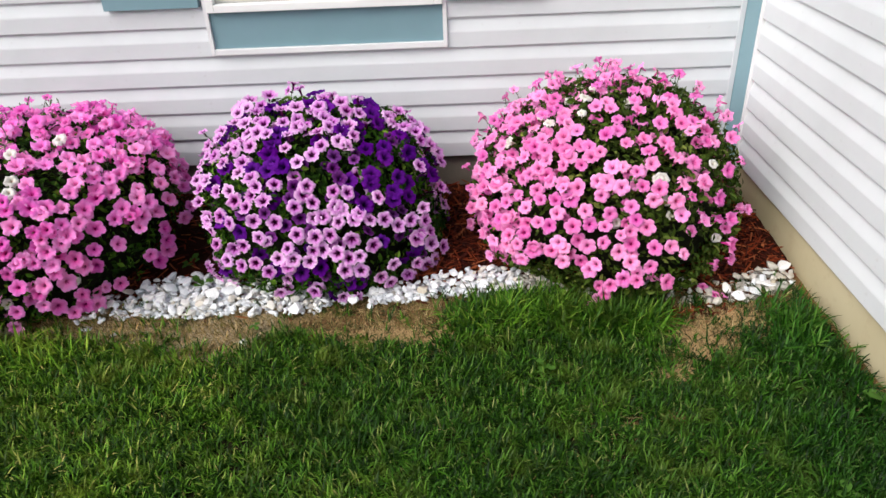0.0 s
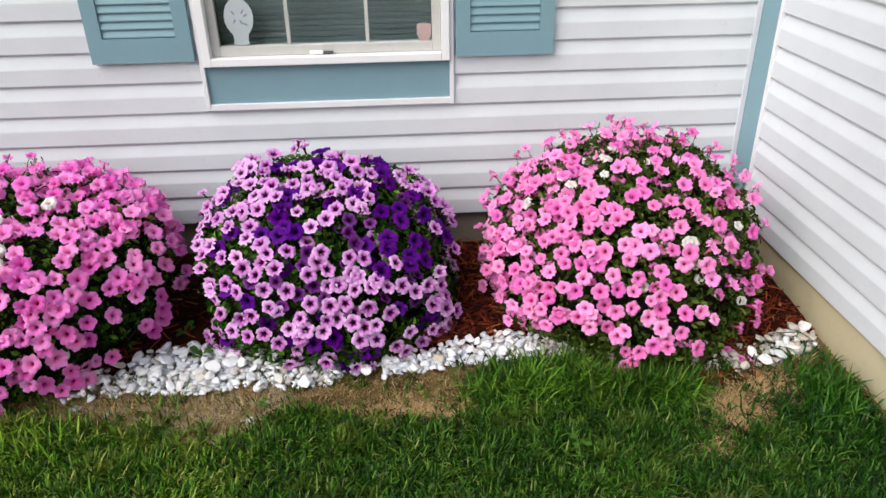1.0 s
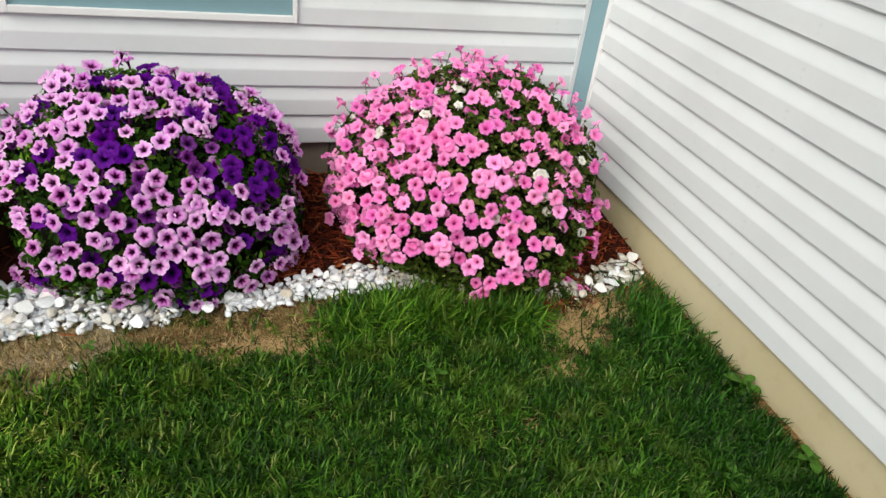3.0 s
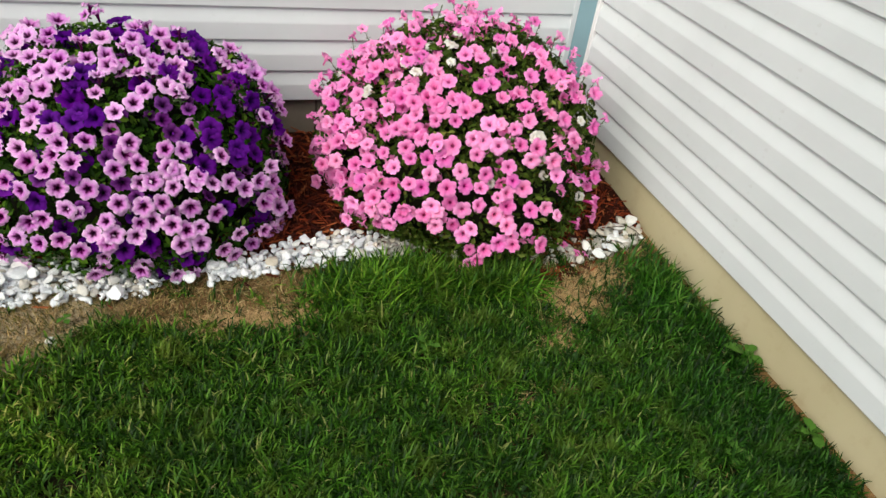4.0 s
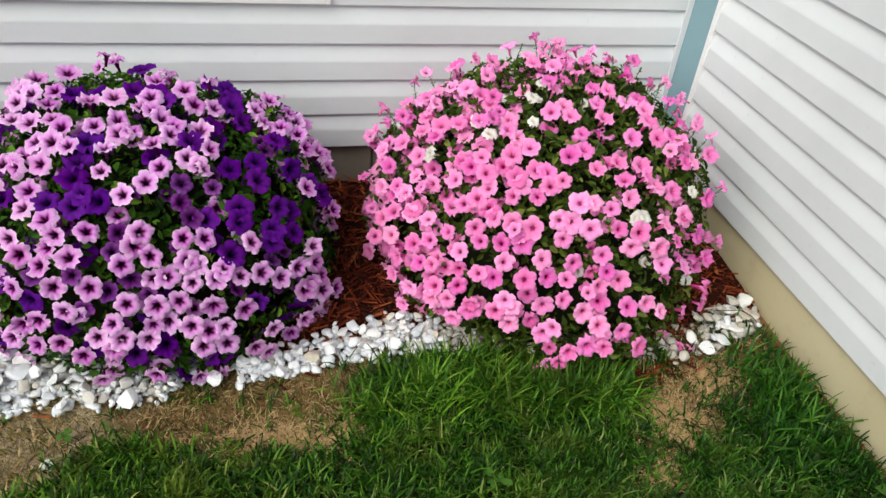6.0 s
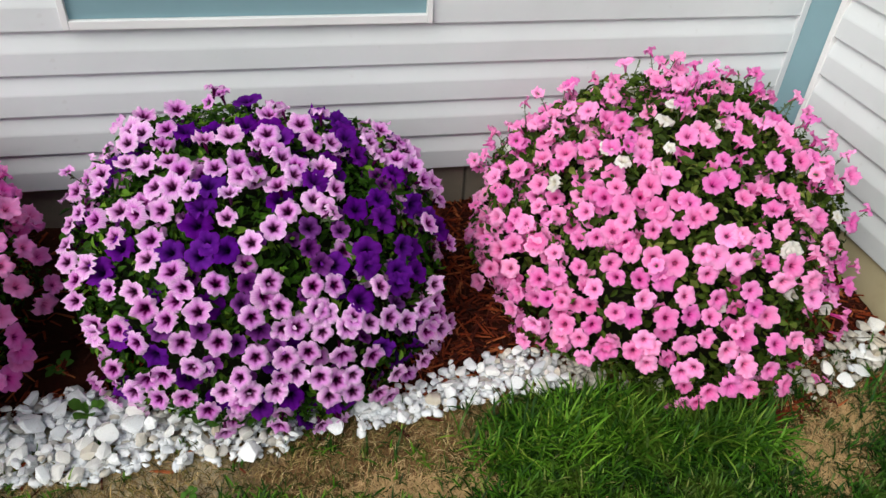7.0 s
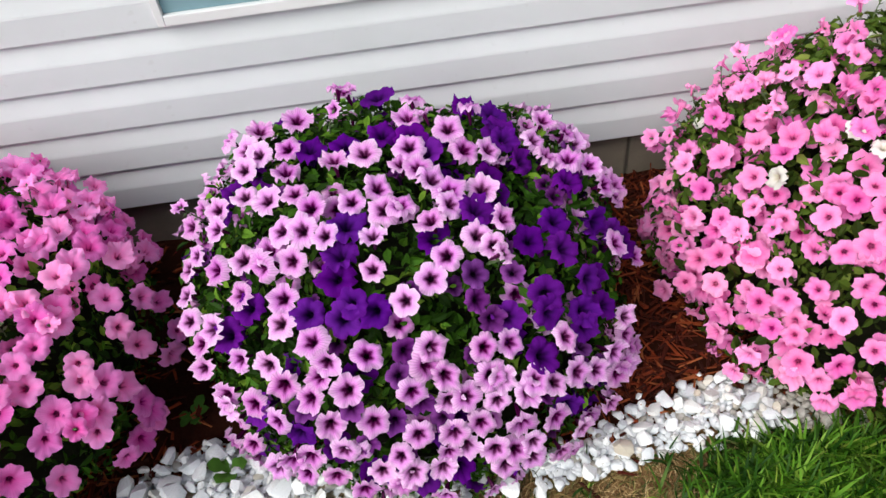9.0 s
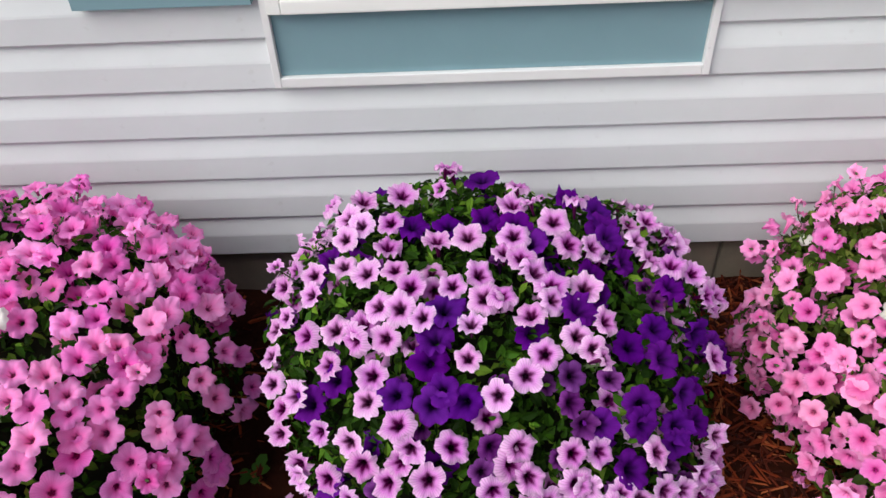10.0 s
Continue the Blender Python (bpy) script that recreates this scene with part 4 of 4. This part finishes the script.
VIOLETS = [(188, 6), (180, 11), (92, 15), (250, 25), (244, 30), (256, 28), (254, 30), (262, 29), (226, 32), (250, 18), (250, 22), (110, 1), (42, 18), (20, 18), (10, 18), (0, 18), (328, 17), (350, 21), (310, 27), (324, 28), (318, 31), (344, 28), (334, 33), (340, 38), (320, 37), (306, 34), (304, 36), (294, 34), (314, 40), (322, 43), (344, 4), (314, 8), (302, 20), (222, 37), (234, 45), (244, 47), (276, 57), (268, 58), (312, 42), (302, 52), (298, 41), (344, 42)]
PLUMS = [(268, 34), (266, 37), (258, 47), (264, 44), (256, 41), (270, 42), (274, 45), (290, 33), (300, 29), (246, 42), (288, 30), (290, 27)]
PINKS_A = [(146, 22), (146, 23), (174, 14), (120, 15), (198, 6), (162, 33), (168, 29), (172, 25), (178, 22), (190, 20), (202, 19), (212, 20), (178, 33), (188, 29), (202, 28), (208, 26), (188, 36), (194, 31), (202, 30), (180, 41), (190, 41), (198, 35), (216, 24), (226, 21), (228, 23), (222, 31), (218, 31), (224, 29), (232, 29), (234, 24), (234, 27), (240, 25), (228, 31), (218, 34), (210, 37), (202, 38), (202, 42), (198, 44), (192, 45), (238, 30), (244, 28), (240, 31), (230, 33), (238, 33), (246, 32)]
PINKS_B = [(224, 37), (228, 35), (232, 36), (208, 43), (60, 13), (88, 14), (74, 8), (358, 6), (332, 8), (30, 16), (290, 2), (232, 3), (246, 11), (292, 10), (304, 12), (338, 14), (318, 17), (310, 19), (306, 21), (246, 17), (254, 15), (258, 17), (282, 14), (282, 17), (306, 16), (292, 22), (262, 21), (262, 24), (256, 25), (248, 28), (266, 27), (276, 26), (288, 27), (276, 29), (288, 29), (292, 31), (310, 25), (316, 28), (304, 24), (312, 30), (316, 31), (326, 33), (300, 33), (254, 29), (250, 30)]
PINKS_C = [(276, 32), (264, 32), (260, 32), (316, 38), (330, 26), (198, 49), (208, 44), (190, 61), (198, 53), (204, 50), (202, 46), (214, 48), (214, 43), (222, 43), (218, 46), (218, 50), (222, 49), (208, 53), (208, 57), (228, 45), (216, 56), (224, 52), (224, 54), (230, 50), (228, 53), (214, 61), (230, 56), (230, 40), (234, 37), (240, 37), (246, 37), (238, 41), (232, 42), (242, 39), (244, 40), (240, 44), (234, 47), (238, 47), (250, 42), (246, 46), (252, 45), (234, 52), (234, 53), (240, 52), (242, 50)]
PINKS_D = [(244, 51), (244, 54), (252, 50), (254, 56), (256, 54), (258, 70), (254, 35), (258, 35), (264, 36), (256, 38), (272, 36), (278, 37), (268, 40), (260, 42), (258, 45), (270, 43), (274, 45), (268, 46), (268, 49), (258, 49), (264, 51), (268, 53), (276, 50), (282, 50), (286, 52), (284, 40), (286, 43), (296, 46), (276, 39), (302, 38), (288, 37), (308, 43), (324, 50), (312, 49), (310, 55), (310, 59), (280, 58), (270, 57), (262, 59), (266, 57), (260, 62), (274, 54), (198, 42), (206, 77), (270, 33)]
PINKS = PINKS_A + PINKS_B + PINKS_C + PINKS_D
WHITES = [(232, 14), (238, 20), (234, 10), (204, 33), (214, 24), (222, 25), (310, 35), (280, 35), (278, 35)]
LEFT_PINKS_A = [(18, 19), (18, 22), (76, 34), (46, 29), (62, 33), (46, 33), (46, 36), (46, 37), (40, 39), (36, 42), (0, 21), (2, 19), (354, 18), (344, 20), (0, 25), (4, 27), (10, 26), (20, 30), (12, 31), (358, 30), (358, 31), (4, 35), (4, 32), (24, 40), (26, 38), (30, 48), (352, 28), (342, 27), (346, 29), (354, 35), (350, 34), (2, 40), (32, 61), (36, 60), (0, 36), (352, 41), (358, 47), (2, 53), (348, 45), (350, 52), (356, 64), (0, 61), (336, 31), (340, 31), (342, 33)]
LEFT_PINKS_B = [(340, 35), (344, 36), (342, 37), (336, 37), (326, 28), (330, 30), (322, 30), (324, 32), (330, 33), (328, 35), (332, 37), (330, 40), (326, 38), (324, 40), (320, 35), (316, 37), (338, 43), (336, 45), (338, 48), (340, 52), (330, 46), (332, 49), (334, 51), (346, 77), (342, 60), (332, 54), (318, 42), (326, 48), (128, 6), (316, 11), (330, 9), (54, 9), (346, 13), (332, 17), (324, 21), (30, 19), (32, 22), (40, 33), (36, 36), (12, 35), (10, 39), (14, 48), (316, 28), (306, 26), (312, 26)]
LEFT_PINKS_C = [(306, 32), (306, 35), (312, 40), (314, 45), (310, 44), (306, 44), (306, 40), (304, 38), (302, 36), (308, 39), (288, 35), (288, 31), (292, 32), (296, 34), (282, 18), (298, 20), (292, 18), (288, 25), (292, 29), (280, 24), (284, 35), (292, 38), (298, 37), (290, 14), (282, 40), (286, 39), (290, 40), (298, 41), (304, 46), (310, 47), (312, 48), (318, 48), (324, 56), (344, 68), (342, 82), (334, 68), (316, 54), (310, 55), (312, 59), (316, 61), (324, 83), (304, 50), (308, 49), (294, 48), (296, 52)]
LEFT_PINKS_D = [(298, 51), (300, 53), (304, 55), (304, 58), (306, 63), (300, 61), (294, 60), (286, 55), (284, 55), (284, 63), (310, 79), (314, 89), (310, 87), (306, 88), (302, 82), (298, 76), (298, 64), (290, 76), (286, 96), (280, 86), (278, 73), (290, 46), (286, 48), (282, 46), (280, 50), (280, 56), (278, 64), (284, 42), (294, 45)]
LEFT_PINKS = LEFT_PINKS_A + LEFT_PINKS_B + LEFT_PINKS_C + LEFT_PINKS_D
LEFT_WHITES = [(334, 22), (294, 25), (302, 30), (306, 22), (84, 8), (316, 2), (300, 33)]

purple_mound = Mound(-1.909, -0.484, 0.505, 0.478, 0.43, 0.622, 0.135, 2.68, 0.12, 3.0)
petunia("purple_petunia", "mounded petunia with lilac and deep violet blooms", purple_mound, {"lilac": 0.74, "violet": 0.13, "plum": 0.13}, 10500, 560, 0.039, 21,
        [("violet", a, u) for a, u in VIOLETS] + [("lilac", a, u) for a, u in LILACS] + [("plum", a, u) for a, u in PLUMS], sprigs=5, under=("plum", "plum", "lilac", "violet"), full=0.34, leaf_size=(0.011, 0.037))
pink_mound = Mound(-0.752, -0.417, 0.554, 0.635, 0.36, 0.672, 0.106, 2.31, 0.25, 8.0)
petunia("pink_petunia", "tall mounded petunia with bubblegum pink blooms near the corner", pink_mound, {"pale": 0.975, "withered": 0.03}, 15000, 660, 0.035, 22,
        [("faded", a, u) for a, u in WHITES] + [("pale", a, u) for a, u in PINKS], sizes=(0.80, 1.07), leaf=OLIVE_LEAF, under=("pale",) * 12 + ("withered",) * 2, full=0.16, loose=(135, 228), sprigs=64, leaf_size=(0.013, 0.038))
left_mound = Mound(-3.13, -0.552, 0.678, 0.607, 0.49, 0.634, 0.245, 2.89, 0.236, 14.0)
petunia("pink_petunia", "wide mounded petunia with pink and a few white blooms", left_mound, {"pink": 0.975, "withered": 0.025}, 15000, 680, 0.041, 23,
        [("faded", a, u) for a, u in LEFT_WHITES] + [("pink", a, u) for a, u in LEFT_PINKS], hollow=True, under=("pink",) * 14 + ("withered",), full=0.20, sizes=(0.90, 1.16), loose=(95, 279), crown=0.26)


# ---- weeds ----
def weed(name, label, x, y, n, length, seed, spread=0.9):
    """A flat rosette of broad leaves."""
    r = random.Random(seed)
    w = tagged(new(name, None), label, "weed")
    w.matrix_basis = pose(x, y, ground_height(x, y) + 0.01)
    for i in range(n):
        l, a = length * r.uniform(0.6, 1.1), 2 * math.pi * i / n + r.uniform(-0.4, 0.4)
        rise = r.uniform(0.25, 1.0) * (2 - spread)
        verts = []
        for f, wd in ((0.0, 0.04), (0.3, 0.10), (0.55, 0.25), (0.8, 0.22), (1.0, 0.02)):
            z = l * (rise * f - 0.55 * f * f)
            for s in (-1, 0, 1):
                verts.append((l * f * spread, s * wd * l, z + abs(s) * 0.10 * wd * l + 0.012))
        faces = [(k * 3 + j, k * 3 + j + 1, k * 3 + j + 4, k * 3 + j + 3) for k in range(4) for j in range(2)]
        part("leaf", mesh_from("leaf", verts, faces, WEED_LEAF, True), w, m=pose(0, 0, 0, 0, 0, math.degrees(a)))
    return w


weed("broadleaf_weed", "broad-leaved green weed against the foundation", -0.105, -1.545, 9, 0.078, 1)
weed("broadleaf_weed", "broad-leaved green weed against the foundation", -0.105, -1.865, 8, 0.062, 2)
weed("dandelion_weed", "spreading green weed in the grass near the wing", -0.19, -1.16, 11, 0.085, 3)
weed("broadleaf_weed", "small green weed in the grass", -1.092, -1.333, 6, 0.042, 4)
weed("broadleaf_weed", "green weed between the flower mounds", -2.46, -0.63, 8, 0.055, 5, 0.8)
weed("broadleaf_weed", "green weed sprouting among white stones", -2.36, -0.79, 6, 0.07, 6, 0.6)
weed("broadleaf_weed", "small green weed at the lawn's edge", -2.10, -1.06, 5, 0.045, 7, 0.6)
weed("broadleaf_weed", "pale green weed in the grass", -0.376, -1.889, 7, 0.055, 8)


# ---- grass ----
def blades(name, n, spots, length, width, material, lean=(0.2, 0.9), flat=0.0):
    """spots: arrays x, y, z. Each blade is a bent strip that tapers to its tip."""
    x, y, z = spots
    n = len(x)
    a = 4.0 * np.sin(9.7 * x + 2.6 * np.sin(11.1 * y)) + 4.0 * np.sin(12.3 * y + 8.3 * x + 1.0) + rng.normal(0, 1.8, n)
    clump = np.sin(17.0 * x + 3.1 * np.sin(13.0 * y)) * np.sin(19.0 * y + 2.3 * np.sin(11.0 * x + 1.7))
    l = rng.uniform(*length, n) * rng.uniform(0.7, 1.15, n) * (1.0 + 0.28 * clump)
    w = rng.uniform(*width, n) / 2
    tilt = rng.uniform(*lean, n)
    dx, dy = np.cos(a), np.sin(a)
    px, py = -dy, dx
    V = np.zeros((n, 7, 3))
    for k, (f, wf) in enumerate(((0.0, 0.8), (0.4, 1.0), (0.75, 0.7))):
        h = l * f * np.cos(tilt * (0.4 + 0.9 * f)) * (1 - flat) + 0.002
        o = l * f * np.sin(tilt * (0.4 + 0.9 * f)) + flat * l * f
        for s, c in ((-1, 0), (1, 1)):
            V[:, 2 * k + c, 0] = x + dx * o + s * px * w * wf
            V[:, 2 * k + c, 1] = y + dy * o + s * py * w * wf
            V[:, 2 * k + c, 2] = z + h
    V[:, 6, 0] = x + dx * (l * np.sin(tilt * 1.3) + flat * l)
    V[:, 6, 1] = y + dy * (l * np.sin(tilt * 1.3) + flat * l)
    V[:, 6, 2] = z + l * np.cos(tilt * 1.3) * (1 - flat) + 0.002
    b = (np.arange(n) * 7)[:, None]
    quads = np.concatenate([b + np.array([0, 1, 3, 2]), b + np.array([2, 3, 5, 4])])
    tris = b + np.array([4, 5, 6])
    me = bpy.data.meshes.new(name)
    me.vertices.add(n * 7)
    me.vertices.foreach_set("co", V.reshape(-1))
    loops = np.concatenate([quads.reshape(-1), tris.reshape(-1)])
    me.loops.add(len(loops))
    me.loops.foreach_set("vertex_index", loops.astype(np.int32))
    starts = np.concatenate([np.arange(len(quads)) * 4, len(quads) * 4 + np.arange(len(tris)) * 3])
    me.polygons.add(len(starts))
    me.polygons.foreach_set("loop_start", starts.astype(np.int32))
    me.polygons.foreach_set("use_smooth", np.ones(len(starts), dtype=bool))
    me.materials.append(material)
    me.update(calc_edges=True)
    me.validate()
    return me


bgx, bgy = np.linspace(-7.0, 0.0, 351), np.linspace(-5.4, -0.6, 241)
BARE = np.array([[bareness(float(x), float(y)) for x in bgx] for y in bgy])
HGT = np.array([[ground_height(float(x), float(y)) for x in bgx] for y in bgy])


def grid_at(g, x, y):
    i = np.clip(np.round((x - bgx[0]) / (bgx[1] - bgx[0])).astype(int), 0, len(bgx) - 1)
    j = np.clip(np.round((y - bgy[0]) / (bgy[1] - bgy[0])).astype(int), 0, len(bgy) - 1)
    return g[j, i]


def lawn_spots(n, x0, x1, y0, y1, bare_keep=0.04, want_bare=False):
    k = n if want_bare else n // 8            # grass stands in tufts of about eight blades
    x, y = rng.uniform(x0, x1, k), rng.uniform(y0, y1, k)
    if not want_bare:
        x, y = np.repeat(x, 8) + rng.normal(0, 0.008, k * 8), np.repeat(y, 8) + rng.normal(0, 0.008, k * 8)
        n = k * 8
    jx, jy = rng.normal(0, 0.028, k), rng.normal(0, 0.028, k)
    if not want_bare:
        jx, jy = np.repeat(jx, 8), np.repeat(jy, 8)
    b = grid_at(BARE, x + jx, y + jy)
    if want_bare:
        keep = rng.random(n) < np.interp(b, [0.0, 0.1, 0.5], [0.05, 0.30, 1.0])
    else:
        keep = np.repeat(rng.random(k), 8) > b * (1 - bare_keep)
    if not want_bare:                         # clumps, with gaps between them
        keep &= np.repeat(rng.random(k), 8) < 0.80 + 0.55 * np.sin(23.0 * x[::8].repeat(8) + 3.1 * np.sin(19.0 * y[::8].repeat(8))) * np.sin(29.0 * y[::8].repeat(8) + 2.3 * np.sin(17.0 * x[::8].repeat(8) + 1.7))
    keep &= x < -0.118 - 0.0167 * y
    x, y = x[keep], y[keep]
    return x, y, grid_at(HGT, x, y)


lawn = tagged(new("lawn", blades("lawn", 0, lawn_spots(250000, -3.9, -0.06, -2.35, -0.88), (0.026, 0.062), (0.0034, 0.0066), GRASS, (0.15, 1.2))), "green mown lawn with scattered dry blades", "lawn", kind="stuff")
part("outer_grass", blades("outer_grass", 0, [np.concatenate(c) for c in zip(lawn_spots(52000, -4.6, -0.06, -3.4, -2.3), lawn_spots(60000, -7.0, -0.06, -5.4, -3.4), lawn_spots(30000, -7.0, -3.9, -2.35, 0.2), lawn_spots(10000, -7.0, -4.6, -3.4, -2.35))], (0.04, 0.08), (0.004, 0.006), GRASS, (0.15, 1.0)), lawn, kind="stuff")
WORN = grass_material("worn_olive_grass", (0.0, (0.020, 0.022, 0.006)), (0.45, (0.07, 0.075, 0.018)), (0.75, (0.17, 0.15, 0.05)), (1.0, (0.36, 0.29, 0.12)))
part("worn_blades", blades("worn_blades", 0, lawn_spots(24000, -3.0, -0.1, -1.75, -0.88, want_bare=True), (0.014, 0.042), (0.0018, 0.0036), WORN, (0.3, 1.3)), lawn, "sparse olive grass on worn ground", kind="stuff")
part("dead_blades", blades("dead_blades", 0, lawn_spots(90000, -3.0, -0.1, -2.3, -0.88, want_bare=True), (0.010, 0.042), (0.0009, 0.0021), THATCH, (0.8, 1.5)), lawn, "dry straw-coloured grass", kind="stuff")


def tuft_spots(n, patches):
    x, y = np.zeros(0), np.zeros(0)
    for cx, cy, rx, ry, share in patches:
        k = int(n * share)
        x, y = np.append(x, rng.normal(cx, rx, k)), np.append(y, rng.normal(cy, ry, k))
    keep = (x < -0.100 - 0.0167 * y) & (y < -0.86)
    return x[keep], y[keep], grid_at(HGT, x[keep], y[keep])


TUFTS = ((-1.04, -1.03, 0.07, 0.045, 0.22), (-0.82, -1.08, 0.08, 0.040, 0.24), (-0.74, -1.11, 0.04, 0.035, 0.08), (-1.31, -1.05, 0.06, 0.05, 0.08), (-1.17, -0.985, 0.06, 0.03, 0.12), (-0.21, -1.17, 0.05, 0.09, 0.14), (-2.95, -1.20, 0.22, 0.04, 0.10))
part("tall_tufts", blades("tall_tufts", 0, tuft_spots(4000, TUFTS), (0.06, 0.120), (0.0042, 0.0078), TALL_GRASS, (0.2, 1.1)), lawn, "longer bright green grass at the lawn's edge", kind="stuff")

MATS = ((-0.56, -1.20, 0.045, 0.05, 0.30), (-0.38, -1.09, 0.05, 0.035, 0.18), (-0.645, -1.375, 0.04, 0.018, 0.08), (-1.48, -1.14, 0.055, 0.03, 0.22), (-1.66, -1.12, 0.08, 0.03, 0.22))
part("straw_mats", blades("straw_mats", 0, tuft_spots(5200, MATS), (0.018, 0.05), (0.0012, 0.0026), STRAW, (1.0, 1.5)), lawn, "matted pale straw on worn ground", kind="stuff")


# ---- litter on the soil ----
def twig(points, radius):
    """A thin bent stick that tapers along its length."""
    verts, n = [], len(points)
    for k, p in enumerate(points):
        rad = radius * (1 - 0.6 * k / (n - 1))
        verts += [(p[0] + rad * math.cos(i * 1.047), p[1] + rad * 0.7 * math.cos(i * 1.047 + 1), p[2] + rad * math.sin(i * 1.047)) for i in range(6)]
    faces = [(k * 6 + i, k * 6 + (i + 1) % 6, k * 6 + 6 + (i + 1) % 6, k * 6 + 6 + i) for k in range(n - 1) for i in range(6)]
    return mesh_from("twig", verts, faces + [(5, 4, 3, 2, 1, 0), tuple(range(n * 6 - 6, n * 6))], BARK, True)


tagged(new("twig", twig([(-0.245, -0.845, 0.045), (-0.215, -0.862, 0.058), (-0.175, -0.870, 0.062), (-0.150, -0.893, 0.055), (-0.136, -0.915, 0.042)], 0.0034)), "thin brown twig lying on white stones", "twig")
for x, y, k, rx, ry in ((-0.428, -0.962, 0.72, 35, 20), (-0.393, -0.974, 0.66, -30, 40), (-0.456, -0.905, 0.70, 50, -10), (-0.885, -1.005, 0.66, 25, 35)):
    bloom = tagged(new("fallen_bloom", FLOWERS["pale"][2]), "wilted pink petunia bloom fallen on soil", "flower", "fallen blooms")
    bloom.matrix_basis = pose(x, y, ground_height(x, y) + 0.024, rx, ry, 57 * x) @ Matrix.Diagonal((k, k * 0.7, k * 0.8, 1))


# ---- white stones along the bed, last of all ----
def stone_mesh(seed, material):
    """A broken, angular marble chip."""
    r = random.Random(seed)
    bm = bmesh.new()
    sx, sy, sz = 1.08, r.uniform(0.62, 0.98), r.uniform(0.38, 0.66)
    for _ in range(26):
        v = Vector((r.gauss(0, 1), r.gauss(0, 1), r.gauss(0, 1))).normalized()
        v = v / max(abs(v.x), abs(v.y), abs(v.z)) ** 0.3 * r.uniform(0.88, 1.06)
        bm.verts.new((v.x * sx * 0.5, v.y * sy * 0.5, v.z * sz * 0.5))
    out = bmesh.ops.convex_hull(bm, input=bm.verts)
    bmesh.ops.delete(bm, geom=[g for g in out["geom_interior"] if isinstance(g, bmesh.types.BMVert)], context='VERTS')
    for f in bm.faces:
        f.smooth = True
    for e in bm.edges:
        e.smooth = e.calc_face_angle(0.0) < radians(30)
    return from_bm("stone", bm, material)


STONES = [stone_mesh(100 + i, STONE) for i in range(18)]
SOILED_STONES = [stone_mesh(100 + i, SOILED_STONE) for i in range(18)]
gravel = tagged(new("stone_border", None), "border of white marble chips edging the mulch bed", "stones", "", "structure")


def stone_spot(inset=0.0):
    while True:
        x = rnd.uniform(-2.80, -0.10) if rnd.random() < 0.9 else rnd.uniform(-2.56, -2.22)
        if -1.02 < x < -0.32 and rnd.random() < 0.86:
            continue
        if -1.85 < x < -1.50 and rnd.random() < (0.85 if x < -1.70 else 0.3):
            continue
        if x < -2.64 and rnd.random() < 0.75:
            continue
        f, b = along(GRAVEL_FRONT, x) + inset, along(GRAVEL_BACK, x) - inset
        y = rnd.triangular(f - 0.03, b + 0.02, (f + b) / 2) if rnd.random() < 0.4 else rnd.uniform(f, b)
        return x, y


def stone_pose(x, y, z, s, tip=22):
    return pose(x, y, z, rnd.gauss(0, tip), rnd.gauss(0, tip), rnd.uniform(0, 360)) @ Matrix.Diagonal((s, s, s, 1))


placed, under = [], []
for _ in range(6000):
    if len(placed) >= 300:
        break
    x, y = stone_spot()
    if x > -0.4 and rnd.random() < 0.3:
        continue
    s_ = rnd.choice((0.017, 0.021, 0.025, 0.029, 0.033, 0.038, 0.046))
    if x < -1.85 or x > -0.36:
        s_ *= 1.16
    if any((x - px) ** 2 + (y - py) ** 2 < ((s_ + ps) * 0.30) ** 2 for px, py, ps in placed):
        continue
    placed.append((x, y, s_))
    part("stone", rnd.choice(SOILED_STONES if x > -1.13 and rnd.random() < 0.65 else STONES), gravel, m=stone_pose(x, y, 0.022 + s_ * 0.2 + rnd.uniform(0, 0.016), s_))
for _ in range(1700):
    x, y = stone_spot(0.005)
    if x > -0.36 and rnd.random() < 0.5:
        continue
    s_ = rnd.uniform(0.014, 0.036)
    under.append((rnd.choice(SOILED_STONES if x > -1.13 or rnd.random() < 0.15 else STONES), stone_pose(x, y, 0.010 + rnd.uniform(0, 0.008), s_)))
lower = join_into("small_stones", under)
part("small_stones", lower, gravel, kind="stuff")
for x, y, s_ in ((-0.283, -0.962, 0.050), (-0.350, -0.989, 0.052), (-0.462, -0.947, 0.036), (-0.215, -0.916, 0.050), (-0.191, -0.836, 0.052), (-0.150, -0.866, 0.048), (-0.245, -0.90, 0.046), (-2.13, -1.13, 0.035), (-2.735, -1.02, 0.04), (-2.62, -1.06, 0.03), (-1.95, -1.10, 0.02)):
    part("stone", STONES[3], gravel, m=pose(x, y, (0.030 if x > -0.4 else ground_height(x, y)) + s_ * 0.15, 10, 5, 990 * x) @ Matrix.Diagonal((s_, s_, s_ * 0.6, 1)))
